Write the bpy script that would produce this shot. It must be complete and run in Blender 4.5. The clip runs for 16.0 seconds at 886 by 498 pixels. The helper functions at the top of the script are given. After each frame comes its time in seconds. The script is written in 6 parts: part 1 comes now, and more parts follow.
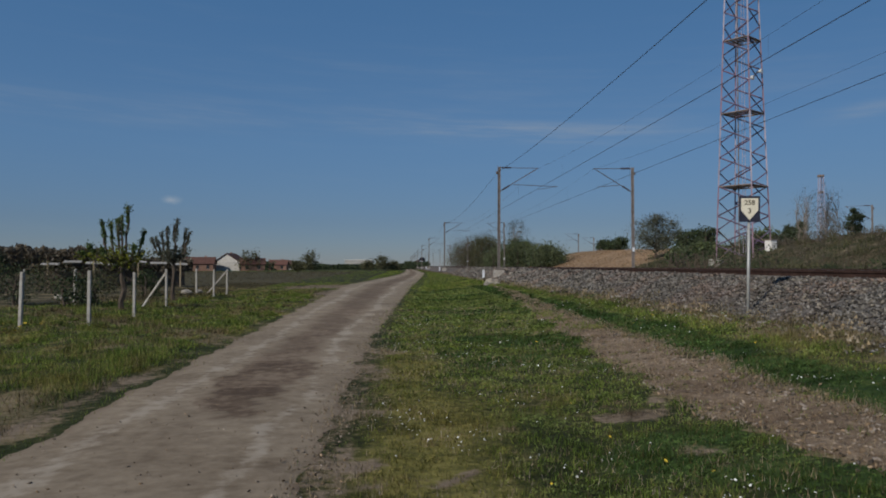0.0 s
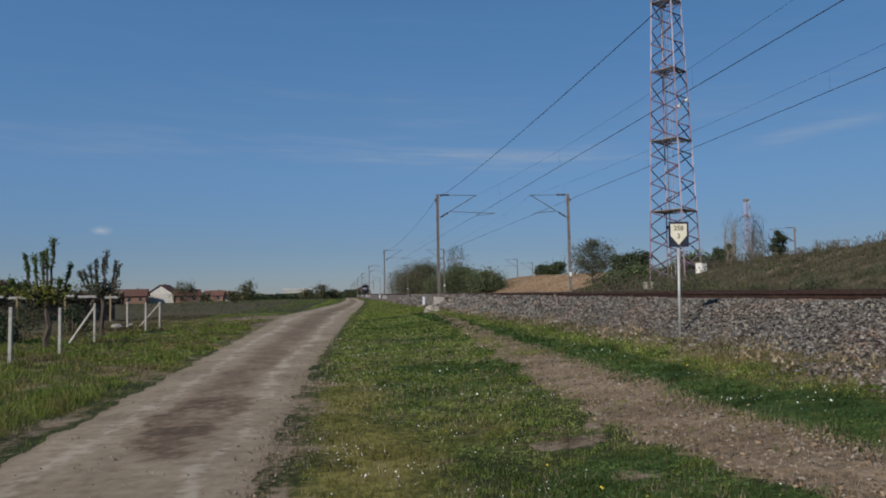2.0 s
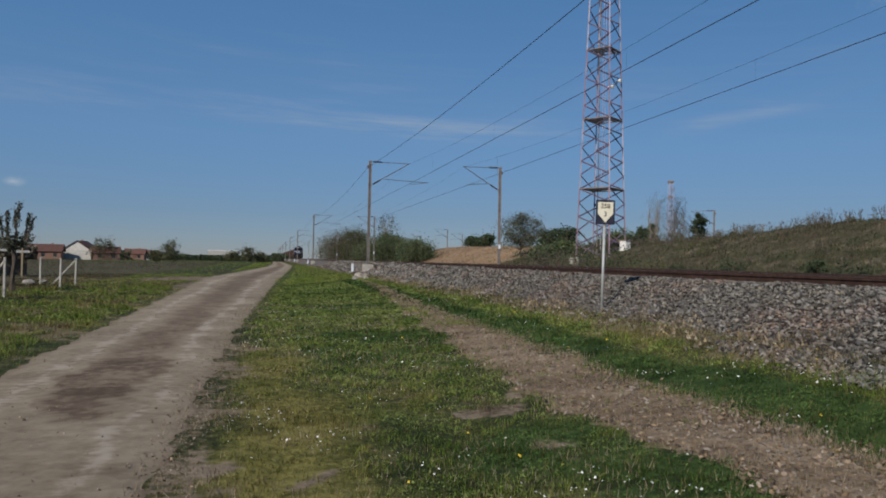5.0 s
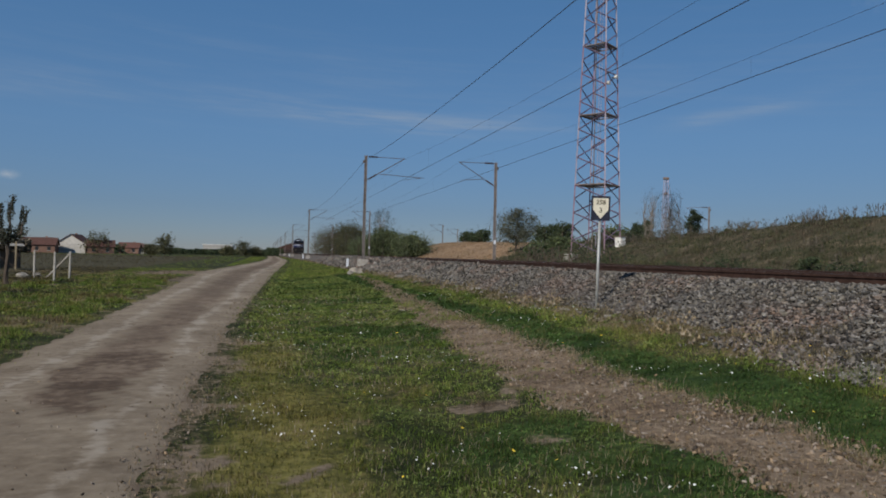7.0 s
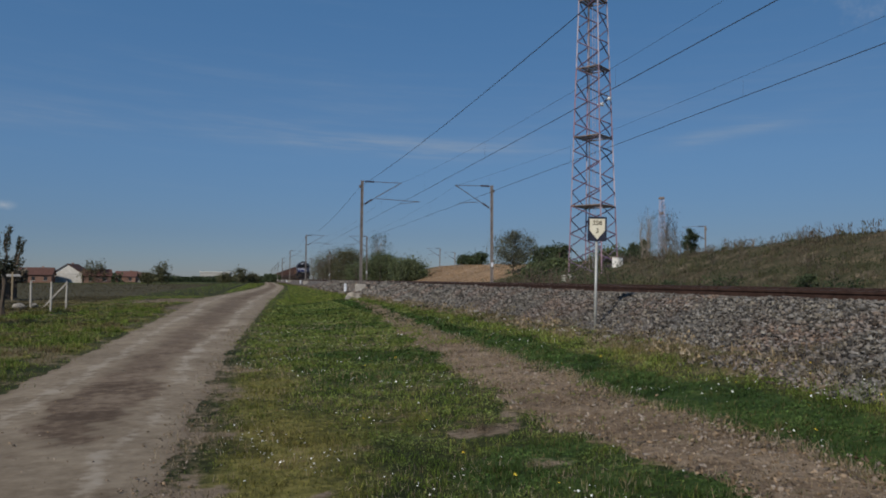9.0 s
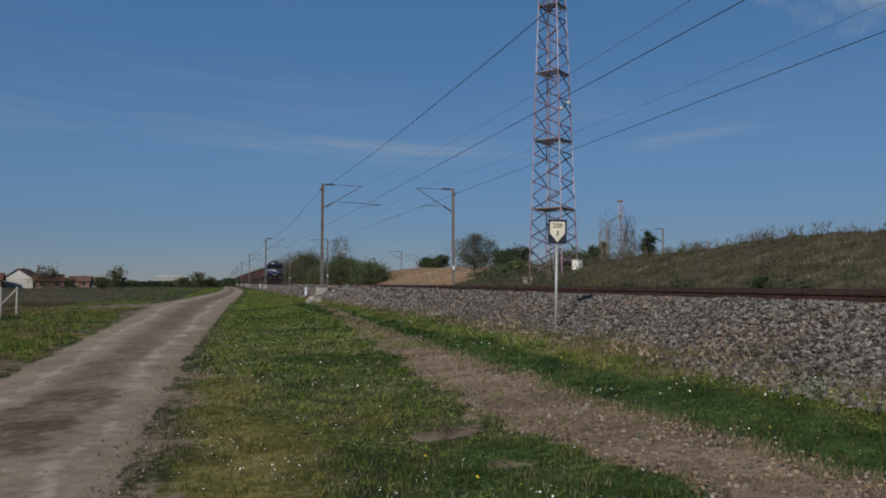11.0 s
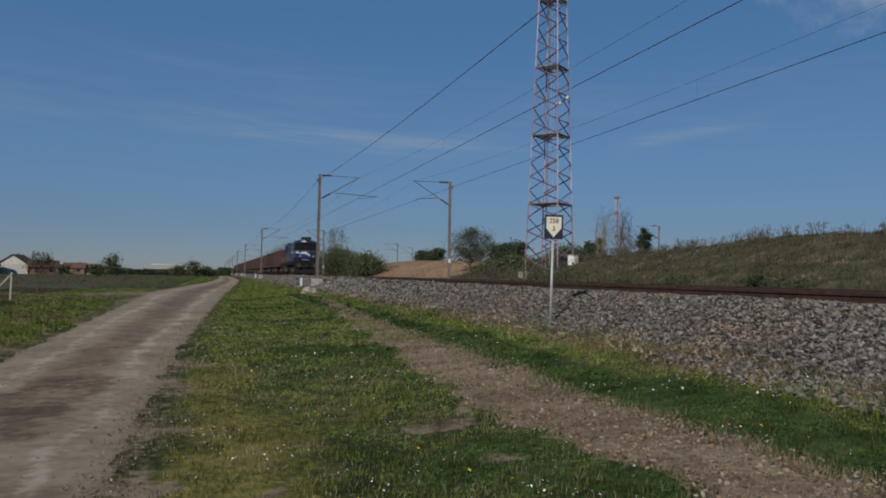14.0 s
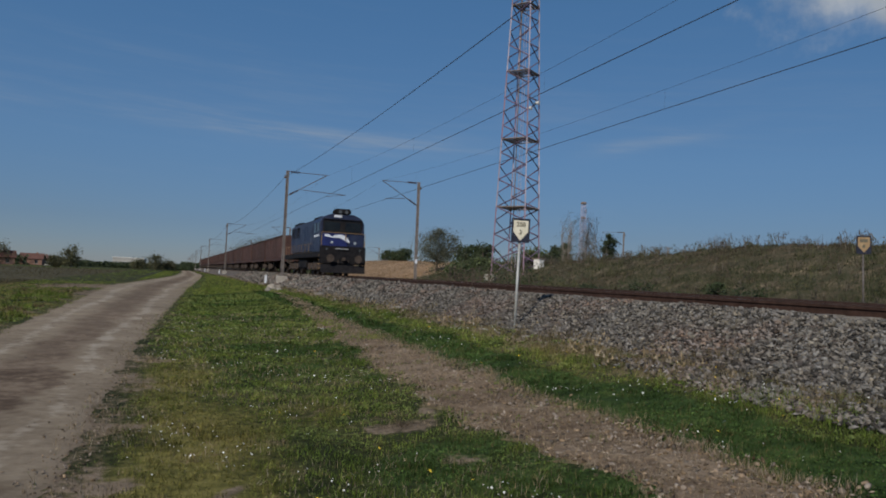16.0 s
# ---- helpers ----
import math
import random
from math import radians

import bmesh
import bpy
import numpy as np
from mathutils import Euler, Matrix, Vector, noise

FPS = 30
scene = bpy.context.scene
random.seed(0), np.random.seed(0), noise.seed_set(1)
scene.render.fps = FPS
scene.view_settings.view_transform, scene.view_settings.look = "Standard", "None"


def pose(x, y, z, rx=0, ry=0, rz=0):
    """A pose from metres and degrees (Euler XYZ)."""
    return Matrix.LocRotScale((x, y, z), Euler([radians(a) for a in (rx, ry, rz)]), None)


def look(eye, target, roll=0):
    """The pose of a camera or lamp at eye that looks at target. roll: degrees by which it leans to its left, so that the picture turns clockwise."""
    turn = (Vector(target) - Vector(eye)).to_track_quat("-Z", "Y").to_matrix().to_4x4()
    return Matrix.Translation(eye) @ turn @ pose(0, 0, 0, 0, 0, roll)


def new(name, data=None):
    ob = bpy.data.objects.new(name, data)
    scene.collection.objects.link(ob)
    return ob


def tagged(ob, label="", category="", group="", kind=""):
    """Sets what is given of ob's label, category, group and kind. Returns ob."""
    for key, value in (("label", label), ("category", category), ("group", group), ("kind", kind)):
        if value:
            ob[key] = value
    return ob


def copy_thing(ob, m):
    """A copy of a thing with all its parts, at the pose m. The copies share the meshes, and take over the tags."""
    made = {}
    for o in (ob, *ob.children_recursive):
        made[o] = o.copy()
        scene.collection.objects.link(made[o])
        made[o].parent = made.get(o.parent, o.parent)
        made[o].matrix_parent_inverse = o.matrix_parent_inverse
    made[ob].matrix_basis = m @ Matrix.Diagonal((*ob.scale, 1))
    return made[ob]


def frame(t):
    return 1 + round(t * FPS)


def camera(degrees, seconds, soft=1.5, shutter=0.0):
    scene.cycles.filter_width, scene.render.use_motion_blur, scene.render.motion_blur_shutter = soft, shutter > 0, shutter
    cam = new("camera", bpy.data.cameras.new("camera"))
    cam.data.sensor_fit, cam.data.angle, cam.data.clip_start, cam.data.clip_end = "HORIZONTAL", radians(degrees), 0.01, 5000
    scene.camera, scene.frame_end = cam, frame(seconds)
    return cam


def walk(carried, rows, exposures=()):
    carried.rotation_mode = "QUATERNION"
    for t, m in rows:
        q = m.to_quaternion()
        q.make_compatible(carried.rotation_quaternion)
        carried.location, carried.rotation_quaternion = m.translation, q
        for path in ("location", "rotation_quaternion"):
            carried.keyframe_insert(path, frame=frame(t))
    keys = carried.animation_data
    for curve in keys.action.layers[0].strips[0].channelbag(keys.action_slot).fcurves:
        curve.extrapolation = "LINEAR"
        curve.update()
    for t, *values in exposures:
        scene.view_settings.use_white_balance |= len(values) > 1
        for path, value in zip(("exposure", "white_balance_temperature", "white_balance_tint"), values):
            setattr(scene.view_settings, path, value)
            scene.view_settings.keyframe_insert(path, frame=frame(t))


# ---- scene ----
# ---- camera ----
EYE = Vector((0, 0, 1.6))


def aim(dx, dz, yaw, pitch, roll):
    eye = EYE + Vector((dx, 0, dz))
    y, p = radians(yaw), radians(pitch)
    return look(eye, eye + Vector((-math.sin(y) * math.cos(p), math.cos(y) * math.cos(p), math.sin(p))), roll)


cam = camera(61.74, 16.0, soft=1.9)
PATH = [
    (0.0, -0.050, -0.040, -3.21, 1.32, 0.00),
    (0.5, -0.055, -0.040, -3.72, 1.11, 0.04),
    (1.0, -0.045, -0.035, -4.40, 3.23, -1.13),
    (1.5, -0.020, -0.015, -6.06, 3.39, -1.69),
    (2.0, 0.000, 0.000, -7.85, 3.35, -1.13),
    (2.5, 0.000, 0.000, -9.87, 3.22, 0.25),
    (3.0, 0.000, 0.000, -11.53, 3.24, 0.93),
    (3.5, 0.000, 0.000, -11.99, 1.23, 1.28),
    (4.0, 0.000, 0.000, -12.26, 0.57, 1.87),
    (4.5, 0.000, 0.000, -13.12, 0.99, 1.10),
    (7.0, 0.000, 0.000, -13.60, 0.59, 1.38),
    (7.5, 0.000, 0.000, -11.63, 2.25, 1.45),
    (8.0, 0.000, 0.000, -12.97, 2.24, 0.98),
    (8.5, 0.000, 0.000, -13.20, 2.14, 0.18),
    (9.0, 0.000, 0.000, -13.78, 2.39, 0.39),
    (11.5, 0.000, 0.000, -17.00, 2.83, -0.07),
    (12.0, 0.000, 0.000, -16.52, 3.49, 0.90),
    (12.5, 0.000, 0.000, -17.83, 3.41, 1.62),
    (13.0, 0.000, 0.000, -16.73, 2.28, 1.10),
    (13.5, 0.000, 0.000, -17.06, 2.89, 1.86),
    (14.0, 0.000, 0.000, -17.06, 2.11, 1.06),
    (14.5, 0.000, 0.000, -17.67, 2.90, 1.30),
    (15.0, 0.000, 0.000, -18.24, 2.85, 1.86),
    (15.5, 0.000, 0.000, -18.95, 2.53, 2.92),
    (16.0, 0.000, 0.000, -19.62, 2.26, 2.53),
]
EXPOSURES = [
    (0.0, -0.36), (1.0, -0.28), (2.0, -0.01), (3.0, 0.16), (3.5, 0.20), (4.0, 0.16), (4.5, 0.06), (7.0, -0.18), (9.0, -0.24), (12.5, -0.27), (16.0, -0.3),
]
walk(cam, [(t, aim(*row)) for t, *row in PATH], EXPOSURES)

# ---- light ----
SUN_AZ, SUN_EL = -135.0, 34.5          # degrees from the track's direction, clockwise; above the horizon
sun_way = Vector((math.sin(radians(SUN_AZ)) * math.cos(radians(SUN_EL)),
                  math.cos(radians(SUN_AZ)) * math.cos(radians(SUN_EL)), math.sin(radians(SUN_EL))))
sun = new("sun", bpy.data.lights.new("sun", "SUN"))
sun.data.energy, sun.data.angle, sun.data.color = 4.0, radians(0.55), (1.0, 0.93, 0.82)
sun.matrix_world = look(sun_way * 100, (0, 0, 0))


def link(nt, a, b):
    nt.links.new(a, b)


def math_node(nt, op, a, b=None, clamp=False):
    n = nt.nodes.new("ShaderNodeMath")
    n.operation, n.use_clamp = op, clamp
    for i, v in enumerate((a, b)):
        if v is None:
            continue
        if isinstance(v, (int, float)):
            n.inputs[i].default_value = v
        else:
            link(nt, v, n.inputs[i])
    return n.outputs[0]


def noise_node(nt, vec, scale, detail=4.0, rough=0.55, stretch=None):
    if stretch:
        m = nt.nodes.new("ShaderNodeMapping")
        m.inputs["Scale"].default_value = stretch
        link(nt, vec, m.inputs["Vector"])
        vec = m.outputs[0]
    n = nt.nodes.new("ShaderNodeTexNoise")
    n.inputs["Scale"].default_value, n.inputs["Detail"].default_value, n.inputs["Roughness"].default_value = scale, detail, rough
    link(nt, vec, n.inputs["Vector"])
    return n.outputs["Fac"]


def ramp_node(nt, fac, stops):
    n = nt.nodes.new("ShaderNodeValToRGB")
    cr = n.color_ramp
    while len(cr.elements) < len(stops):
        cr.elements.new(0.5)
    for e, (pos, col) in zip(cr.elements, stops):
        e.position, e.color = pos, (*col, 1)
    link(nt, fac, n.inputs[0])
    return n.outputs[0]


def mix_node(nt, fac, a, b, mode="MIX"):
    n = nt.nodes.new("ShaderNodeMix")
    n.data_type, n.blend_type = "RGBA", mode
    for i, v in ((0, fac), (6, a), (7, b)):
        if isinstance(v, (int, float)):
            n.inputs[i].default_value = v
        elif isinstance(v, tuple):
            n.inputs[i].default_value = (*v, 1)
        else:
            link(nt, v, n.inputs[i])
    return n.outputs[2]


def range_node(nt, v, a, b, lo=0.0, hi=1.0):
    n = nt.nodes.new("ShaderNodeMapRange")
    n.interpolation_type = "SMOOTHSTEP"
    for i, q in enumerate((a, b, lo, hi)):
        n.inputs[i + 1].default_value = q
    link(nt, v, n.inputs[0])
    return n.outputs[0]


def make_world():
    w = bpy.data.worlds.new("sky")
    scene.world = w
    w.use_nodes = True
    nt = w.node_tree
    bg = nt.nodes["Background"]
    sky = nt.nodes.new("ShaderNodeTexSky")
    sky.sky_type, sky.sun_disc = "NISHITA", False
    sky.sun_elevation, sky.sun_rotation = radians(SUN_EL), radians(SUN_AZ)
    sky.air_density, sky.dust_density, sky.ozone_density, sky.altitude = 0.8, 0.15, 3.0, 900
    co = nt.nodes.new("ShaderNodeTexCoord").outputs["Generated"]
    sep = nt.nodes.new("ShaderNodeSeparateXYZ")
    link(nt, co, sep.inputs[0])
    az = math_node(nt, "ARCTAN2", sep.outputs[0], sep.outputs[1])
    el = math_node(nt, "ARCSINE", sep.outputs[2])
    # cirrus: long thin streaks, slightly tilted
    tilt = math_node(nt, "ADD", el, math_node(nt, "MULTIPLY", az, 0.04))
    comb = nt.nodes.new("ShaderNodeCombineXYZ")
    link(nt, az, comb.inputs[0])
    link(nt, tilt, comb.inputs[1])
    streak = noise_node(nt, comb.outputs[0], 1.0, 6, 0.62, (5.0, 60, 1))
    patchy = noise_node(nt, comb.outputs[0], 1.0, 3, 0.5, (4.0, 14, 1))

    def veil(base, wide, ends, amount):
        """One long cloud streak: a soft band round a gently bent line."""
        d = math_node(nt, "DIVIDE", math_node(nt, "SUBTRACT", el, base), radians(wide))
        soft = math_node(nt, "POWER", 2.718, math_node(nt, "MULTIPLY", math_node(nt, "MULTIPLY", d, d), -1.0))
        a, b, c, e = (radians(q) for q in ends)
        along = math_node(nt, "MULTIPLY", range_node(nt, az, a, b), range_node(nt, az, e, c))
        grain = math_node(nt, "ADD", range_node(nt, streak, 0.36, 0.74), math_node(nt, "MULTIPLY", patchy, 0.3))
        return math_node(nt, "MULTIPLY", math_node(nt, "MULTIPLY", soft, along), math_node(nt, "MULTIPLY", grain, amount))

    bent = range_node(nt, az, radians(-6), radians(16), radians(11.1), radians(10.05))
    rising = math_node(nt, "ADD", math_node(nt, "MULTIPLY", az, 0.21), radians(3.4))
    cirrus = veil(bent, 0.70, (-8, 8, 18, 26), 0.36)
    for more in (veil(bent, 0.95, (-60, -20, 10, 26), 0.20), veil(rising, 0.6, (28, 33, 39, 44), 0.30),
                 veil(math_node(nt, "ADD", bent, radians(3.0)), 2.2, (-30, 10, 40, 60), 0.10)):
        cirrus = math_node(nt, "ADD", cirrus, more)
    thin = math_node(nt, "MULTIPLY", range_node(nt, streak, 0.5, 0.9), 0.06)
    # cumulus: fair-weather heaps that drift in the same sky
    heap = None
    for a, e, rx, ry, top in ((49.6, 20.9, 11.2, 5.2, 1.05), (-17.0, 4.8, 1.6, 0.7, 0.68), (-80, 24, 9, 4, 1.0), (120, 22, 10, 5, 1.0), (170, 30, 12, 5, 1.0)):
        dx = math_node(nt, "DIVIDE", math_node(nt, "SUBTRACT", az, radians(a)), radians(rx))
        dy = math_node(nt, "DIVIDE", math_node(nt, "SUBTRACT", el, radians(e)), radians(ry))
        d = math_node(nt, "SQRT", math_node(nt, "ADD", math_node(nt, "MULTIPLY", dx, dx), math_node(nt, "MULTIPLY", dy, dy)))
        h = math_node(nt, "SUBTRACT", top, math_node(nt, "MULTIPLY", d, top))
        heap = h if heap is None else math_node(nt, "MAXIMUM", heap, h)
    puff = noise_node(nt, comb.outputs[0], 9.0, 6, 0.6)
    heap = range_node(nt, math_node(nt, "ADD", heap, math_node(nt, "MULTIPLY", math_node(nt, "SUBTRACT", puff, 0.5), 1.5)), 0.12, 0.75)
    shade = noise_node(nt, comb.outputs[0], 14.0, 4, 0.5)
    white = ramp_node(nt, shade, [(0.3, (5.4, 5.9, 6.5)), (0.7, (8.4, 8.7, 8.9))])
    tone = ramp_node(nt, math_node(nt, "MAXIMUM", el, 0.0), SKYTONE)
    # the clear air evens out the glow opposite the sun
    anti = math_node(nt, "SUBTRACT", math_node(nt, "MULTIPLY", sep.outputs[0], -math.sin(radians(SUN_AZ))), math_node(nt, "MULTIPLY", sep.outputs[1], math.cos(radians(SUN_AZ))))
    even = math_node(nt, "SUBTRACT", 1.0, math_node(nt, "MULTIPLY", math_node(nt, "POWER", math_node(nt, "MAXIMUM", anti, 0.0), 2.0), 0.27))
    skyc = mix_node(nt, 1.0, mix_node(nt, 1.0, sky.outputs[0], tone, "MULTIPLY"), even, "MULTIPLY")
    c1 = mix_node(nt, math_node(nt, "MULTIPLY", math_node(nt, "ADD", cirrus, thin, True), 0.75), skyc, (5.2, 5.8, 6.5))
    c2 = mix_node(nt, math_node(nt, "MULTIPLY", heap, 0.88), c1, white)
    link(nt, c2, bg.inputs[0])
    bg.inputs[1].default_value = 0.075


SKYTONE = [(0.0, (0.55, 0.57, 0.71)), (0.06, (0.64, 0.70, 0.82)), (0.16, (0.90, 1.09, 1.19)), (0.36, (1.12, 1.58, 1.70)), (0.8, (1.05, 1.33, 1.44))]    # clear spring air: deep blue, dim at the horizon
make_world()


# ---- materials ----
def material(name, stops, scale=4.0, detail=5.0, rough=0.85, bump=0.2, bump_scale=None, metal=0.0, large=None,
             vary=0.0, island=0.0, stretch=None, spec=0.3, dist=0.02, thin=0.0):
    """Procedural surface: fine grain through a ramp, a second larger stain layer, relief, and spread from piece to piece."""
    m = bpy.data.materials.new(name)
    m.use_nodes = True
    nt = m.node_tree
    b = nt.nodes["Principled BSDF"]
    b.inputs["Metallic"].default_value, b.inputs["Specular IOR Level"].default_value = metal, spec
    co = nt.nodes.new("ShaderNodeTexCoord").outputs["Object"]
    n1 = noise_node(nt, co, scale, detail, 0.6, stretch)
    col = ramp_node(nt, n1, stops)
    if large:
        lscale, lcol, lo, hi, amount = large
        n2 = noise_node(nt, co, lscale, 4, 0.6)
        col = mix_node(nt, math_node(nt, "MULTIPLY", range_node(nt, n2, lo, hi), amount), col, lcol)
    for amount, source in ((vary, "obj"), (island, "isl")):
        if amount:
            if source == "obj":
                r = nt.nodes.new("ShaderNodeObjectInfo").outputs["Random"]
            else:
                r = nt.nodes.new("ShaderNodeNewGeometry").outputs["Random Per Island"]
            hs = nt.nodes.new("ShaderNodeHueSaturation")
            link(nt, range_node(nt, r, 0, 1, 1 - amount, 1 + amount), hs.inputs["Value"])
            link(nt, range_node(nt, math_node(nt, "FRACT", math_node(nt, "MULTIPLY", r, 7.3)), 0, 1, 1 - amount * 0.6, 1 + amount * 0.4), hs.inputs["Saturation"])
            link(nt, col, hs.inputs["Color"])
            col = hs.outputs[0]
    link(nt, col, b.inputs["Base Color"])
    if thin:
        thin_leaf(nt, b, col, thin)
    link(nt, range_node(nt, n1, 0.2, 0.8, min(1, rough + 0.08), max(0.05, rough - 0.08)), b.inputs["Roughness"])
    if bump:
        bn = nt.nodes.new("ShaderNodeBump")
        bn.inputs["Strength"].default_value, bn.inputs["Distance"].default_value = bump, dist
        link(nt, noise_node(nt, co, bump_scale or scale * 3, 6, 0.65), bn.inputs["Height"])
        link(nt, bn.outputs[0], b.inputs["Normal"])
    return m


def thin_leaf(nt, b, col, share=0.38):
    """Lets part of the light through, as thin leaves do."""
    tr, mx = nt.nodes.new("ShaderNodeBsdfTranslucent"), nt.nodes.new("ShaderNodeMixShader")
    mx.inputs[0].default_value = share
    link(nt, col, tr.inputs[0])
    link(nt, b.outputs[0], mx.inputs[1])
    link(nt, tr.outputs[0], mx.inputs[2])
    link(nt, mx.outputs[0], nt.nodes["Material Output"].inputs[0])


def zone_material(name, base, zones, scale, bump=0.5, rough=0.95, island=0.0, dist=0.03, edge=0.5, thatch=False):
    """Ground cover: a base ramp, and further ramps where a named attribute of the mesh is high, with noisy borders."""
    m = bpy.data.materials.new(name)
    m.use_nodes = True
    nt = m.node_tree
    b = nt.nodes["Principled BSDF"]
    b.inputs["Roughness"].default_value, b.inputs["Specular IOR Level"].default_value = rough, 0.15
    geo = nt.nodes.new("ShaderNodeNewGeometry")
    co = geo.outputs["Position"]
    fine = noise_node(nt, co, scale, 6, 0.65)
    mid = noise_node(nt, co, scale * 0.13, 4, 0.6)
    big = noise_node(nt, co, 0.07, 3, 0.5)
    fac = math_node(nt, "ADD", math_node(nt, "MULTIPLY", fine, 0.5), math_node(nt, "MULTIPLY", mid, 0.5))
    fac = math_node(nt, "ADD", math_node(nt, "MULTIPLY", math_node(nt, "SUBTRACT", fac, 0.5), 2.1), 0.5, True)
    col = ramp_node(nt, fac, base)
    border = math_node(nt, "MULTIPLY", math_node(nt, "SUBTRACT", fac, 0.5), edge * 1.8)
    for attr, stops in zones:
        at = nt.nodes.new("ShaderNodeAttribute")
        at.attribute_name = attr
        z = range_node(nt, math_node(nt, "ADD", at.outputs["Fac"], border), *((0.1, 1.05) if attr == "yellow" else (0.35, 0.65)))
        on = range_node(nt, at.outputs["Fac"], 0.0, 0.15)
        col = mix_node(nt, math_node(nt, "MULTIPLY", z, on), col, ramp_node(nt, fac, stops))
    hs = nt.nodes.new("ShaderNodeHueSaturation")
    link(nt, range_node(nt, big, 0.3, 0.7, 0.86, 1.12), hs.inputs["Value"])
    link(nt, col, hs.inputs["Color"])
    col = hs.outputs[0]
    if thatch:      # a share of last year's straw among the living blades
        rnd = math_node(nt, "FRACT", math_node(nt, "MULTIPLY", geo.outputs["Random Per Island"], 13.7))
        col = mix_node(nt, math_node(nt, "MULTIPLY", range_node(nt, math_node(nt, "ADD", rnd, math_node(nt, "MULTIPLY", math_node(nt, "SUBTRACT", mid, 0.5), 1.3)), 0.70, 0.90), 0.72), col, (0.19, 0.15, 0.07))
    if island:
        hs = nt.nodes.new("ShaderNodeHueSaturation")
        link(nt, range_node(nt, geo.outputs["Random Per Island"], 0, 1, 1 - island, 1 + island), hs.inputs["Value"])
        link(nt, col, hs.inputs["Color"])
        col = hs.outputs[0]
    link(nt, col, b.inputs["Base Color"])
    if thatch:
        thin_leaf(nt, b, col)
    if bump:
        bn = nt.nodes.new("ShaderNodeBump")
        bn.inputs["Strength"].default_value, bn.inputs["Distance"].default_value = bump, dist
        link(nt, fac, bn.inputs["Height"])
        link(nt, bn.outputs[0], b.inputs["Normal"])
    return m


M = {}
GREEN = [(0.2, (0.036, 0.058, 0.011)), (0.45, (0.088, 0.124, 0.023)), (0.66, (0.155, 0.182, 0.042)), (0.85, (0.22, 0.19, 0.070))]
# turf under the blades, darkened to carry the shade between them in its colour
SHADED_TURF = [(0.28, (0.020, 0.026, 0.008)), (0.46, (0.036, 0.045, 0.013)), (0.6, (0.064, 0.064, 0.025)), (0.75, (0.125, 0.100, 0.055))]
BANK = [(0.22, (0.036, 0.041, 0.018)), (0.45, (0.068, 0.064, 0.036)), (0.6, (0.100, 0.082, 0.052)), (0.8, (0.145, 0.112, 0.075))]
PALE = [(0.2, (0.28, 0.232, 0.178)), (0.5, (0.355, 0.30, 0.232)), (0.8, (0.41, 0.352, 0.28))]
YELLOW = [(0.28, (0.085, 0.078, 0.024)), (0.5, (0.172, 0.156, 0.043)), (0.66, (0.235, 0.208, 0.066)), (0.8, (0.19, 0.138, 0.072))]
SOIL = [(0.3, (0.10, 0.075, 0.05)), (0.5, (0.18, 0.138, 0.095)), (0.72, (0.27, 0.21, 0.15))]
FIELD = [(0.3, (0.060, 0.048, 0.030)), (0.55, (0.085, 0.075, 0.042)), (0.75, (0.11, 0.105, 0.05))]
DRY = [(0.3, (0.11, 0.100, 0.050)), (0.5, (0.175, 0.140, 0.080)), (0.75, (0.26, 0.205, 0.125))]
REED = [(0.3, (0.19, 0.125, 0.075)), (0.5, (0.29, 0.20, 0.125)), (0.75, (0.37, 0.265, 0.17))]
LUSH = [(0.25, (0.017, 0.034, 0.009)), (0.5, (0.038, 0.070, 0.017)), (0.75, (0.070, 0.110, 0.029))]
ZONES = [("bank", BANK), ("field", FIELD), ("lush", LUSH), ("dry", DRY), ("reed", REED), ("yellow", YELLOW), ("soil", SOIL)]
M["ground"] = zone_material("ground_turf", SHADED_TURF, ZONES, 9.0, 0.7, dist=0.05)
M["blades"] = zone_material("grass_blades", [(p, tuple(c * 1.62 for c in q)) for p, q in GREEN], ZONES, 9.0, 0.0, island=0.52, thatch=True)
M["clover"] = zone_material("clover_leaves", [(0.25, (0.070, 0.098, 0.026)), (0.5, (0.140, 0.178, 0.050)), (0.75, (0.22, 0.235, 0.088))], [("lush", [(p, tuple(c * 1.45 for c in q)) for p, q in LUSH]), ("yellow", YELLOW)], 9.0, 0.0, island=0.42)
M["straw"] = material("dead_straw", [(0.3, (0.20, 0.155, 0.10)), (0.55, (0.30, 0.235, 0.15)), (0.8, (0.42, 0.34, 0.23))], 5, 4, 0.9, 0.0, island=0.45, spec=0.1, thin=0.3)
M["clod"] = material("dry_soil_clod", [(0.3, (0.11, 0.080, 0.055)), (0.55, (0.21, 0.160, 0.115)), (0.8, (0.34, 0.27, 0.20))], 9, 4, 0.95, 0.3, island=0.6, spec=0.08)
M["bank_blades"] = zone_material("bank_grass_blades", [(0.25, (0.026, 0.038, 0.014)), (0.42, (0.044, 0.050, 0.024)), (0.54, (0.068, 0.056, 0.037)), (0.68, (0.085, 0.066, 0.049)), (0.85, (0.052, 0.064, 0.024))], [("reed", REED)], 2.6, 0.0, island=0.16)
M["road"] = zone_material("packed_dirt_road", [(0.2, (0.172, 0.132, 0.092)), (0.5, (0.265, 0.212, 0.152)), (0.8, (0.345, 0.284, 0.208))],
                          [("soil", [(0.3, (0.092, 0.064, 0.044)), (0.5, (0.150, 0.108, 0.075)), (0.7, (0.24, 0.184, 0.132))]), ("pale", PALE), ("dry", GREEN)], 6.0, 0.35, dist=0.02, edge=0.5)
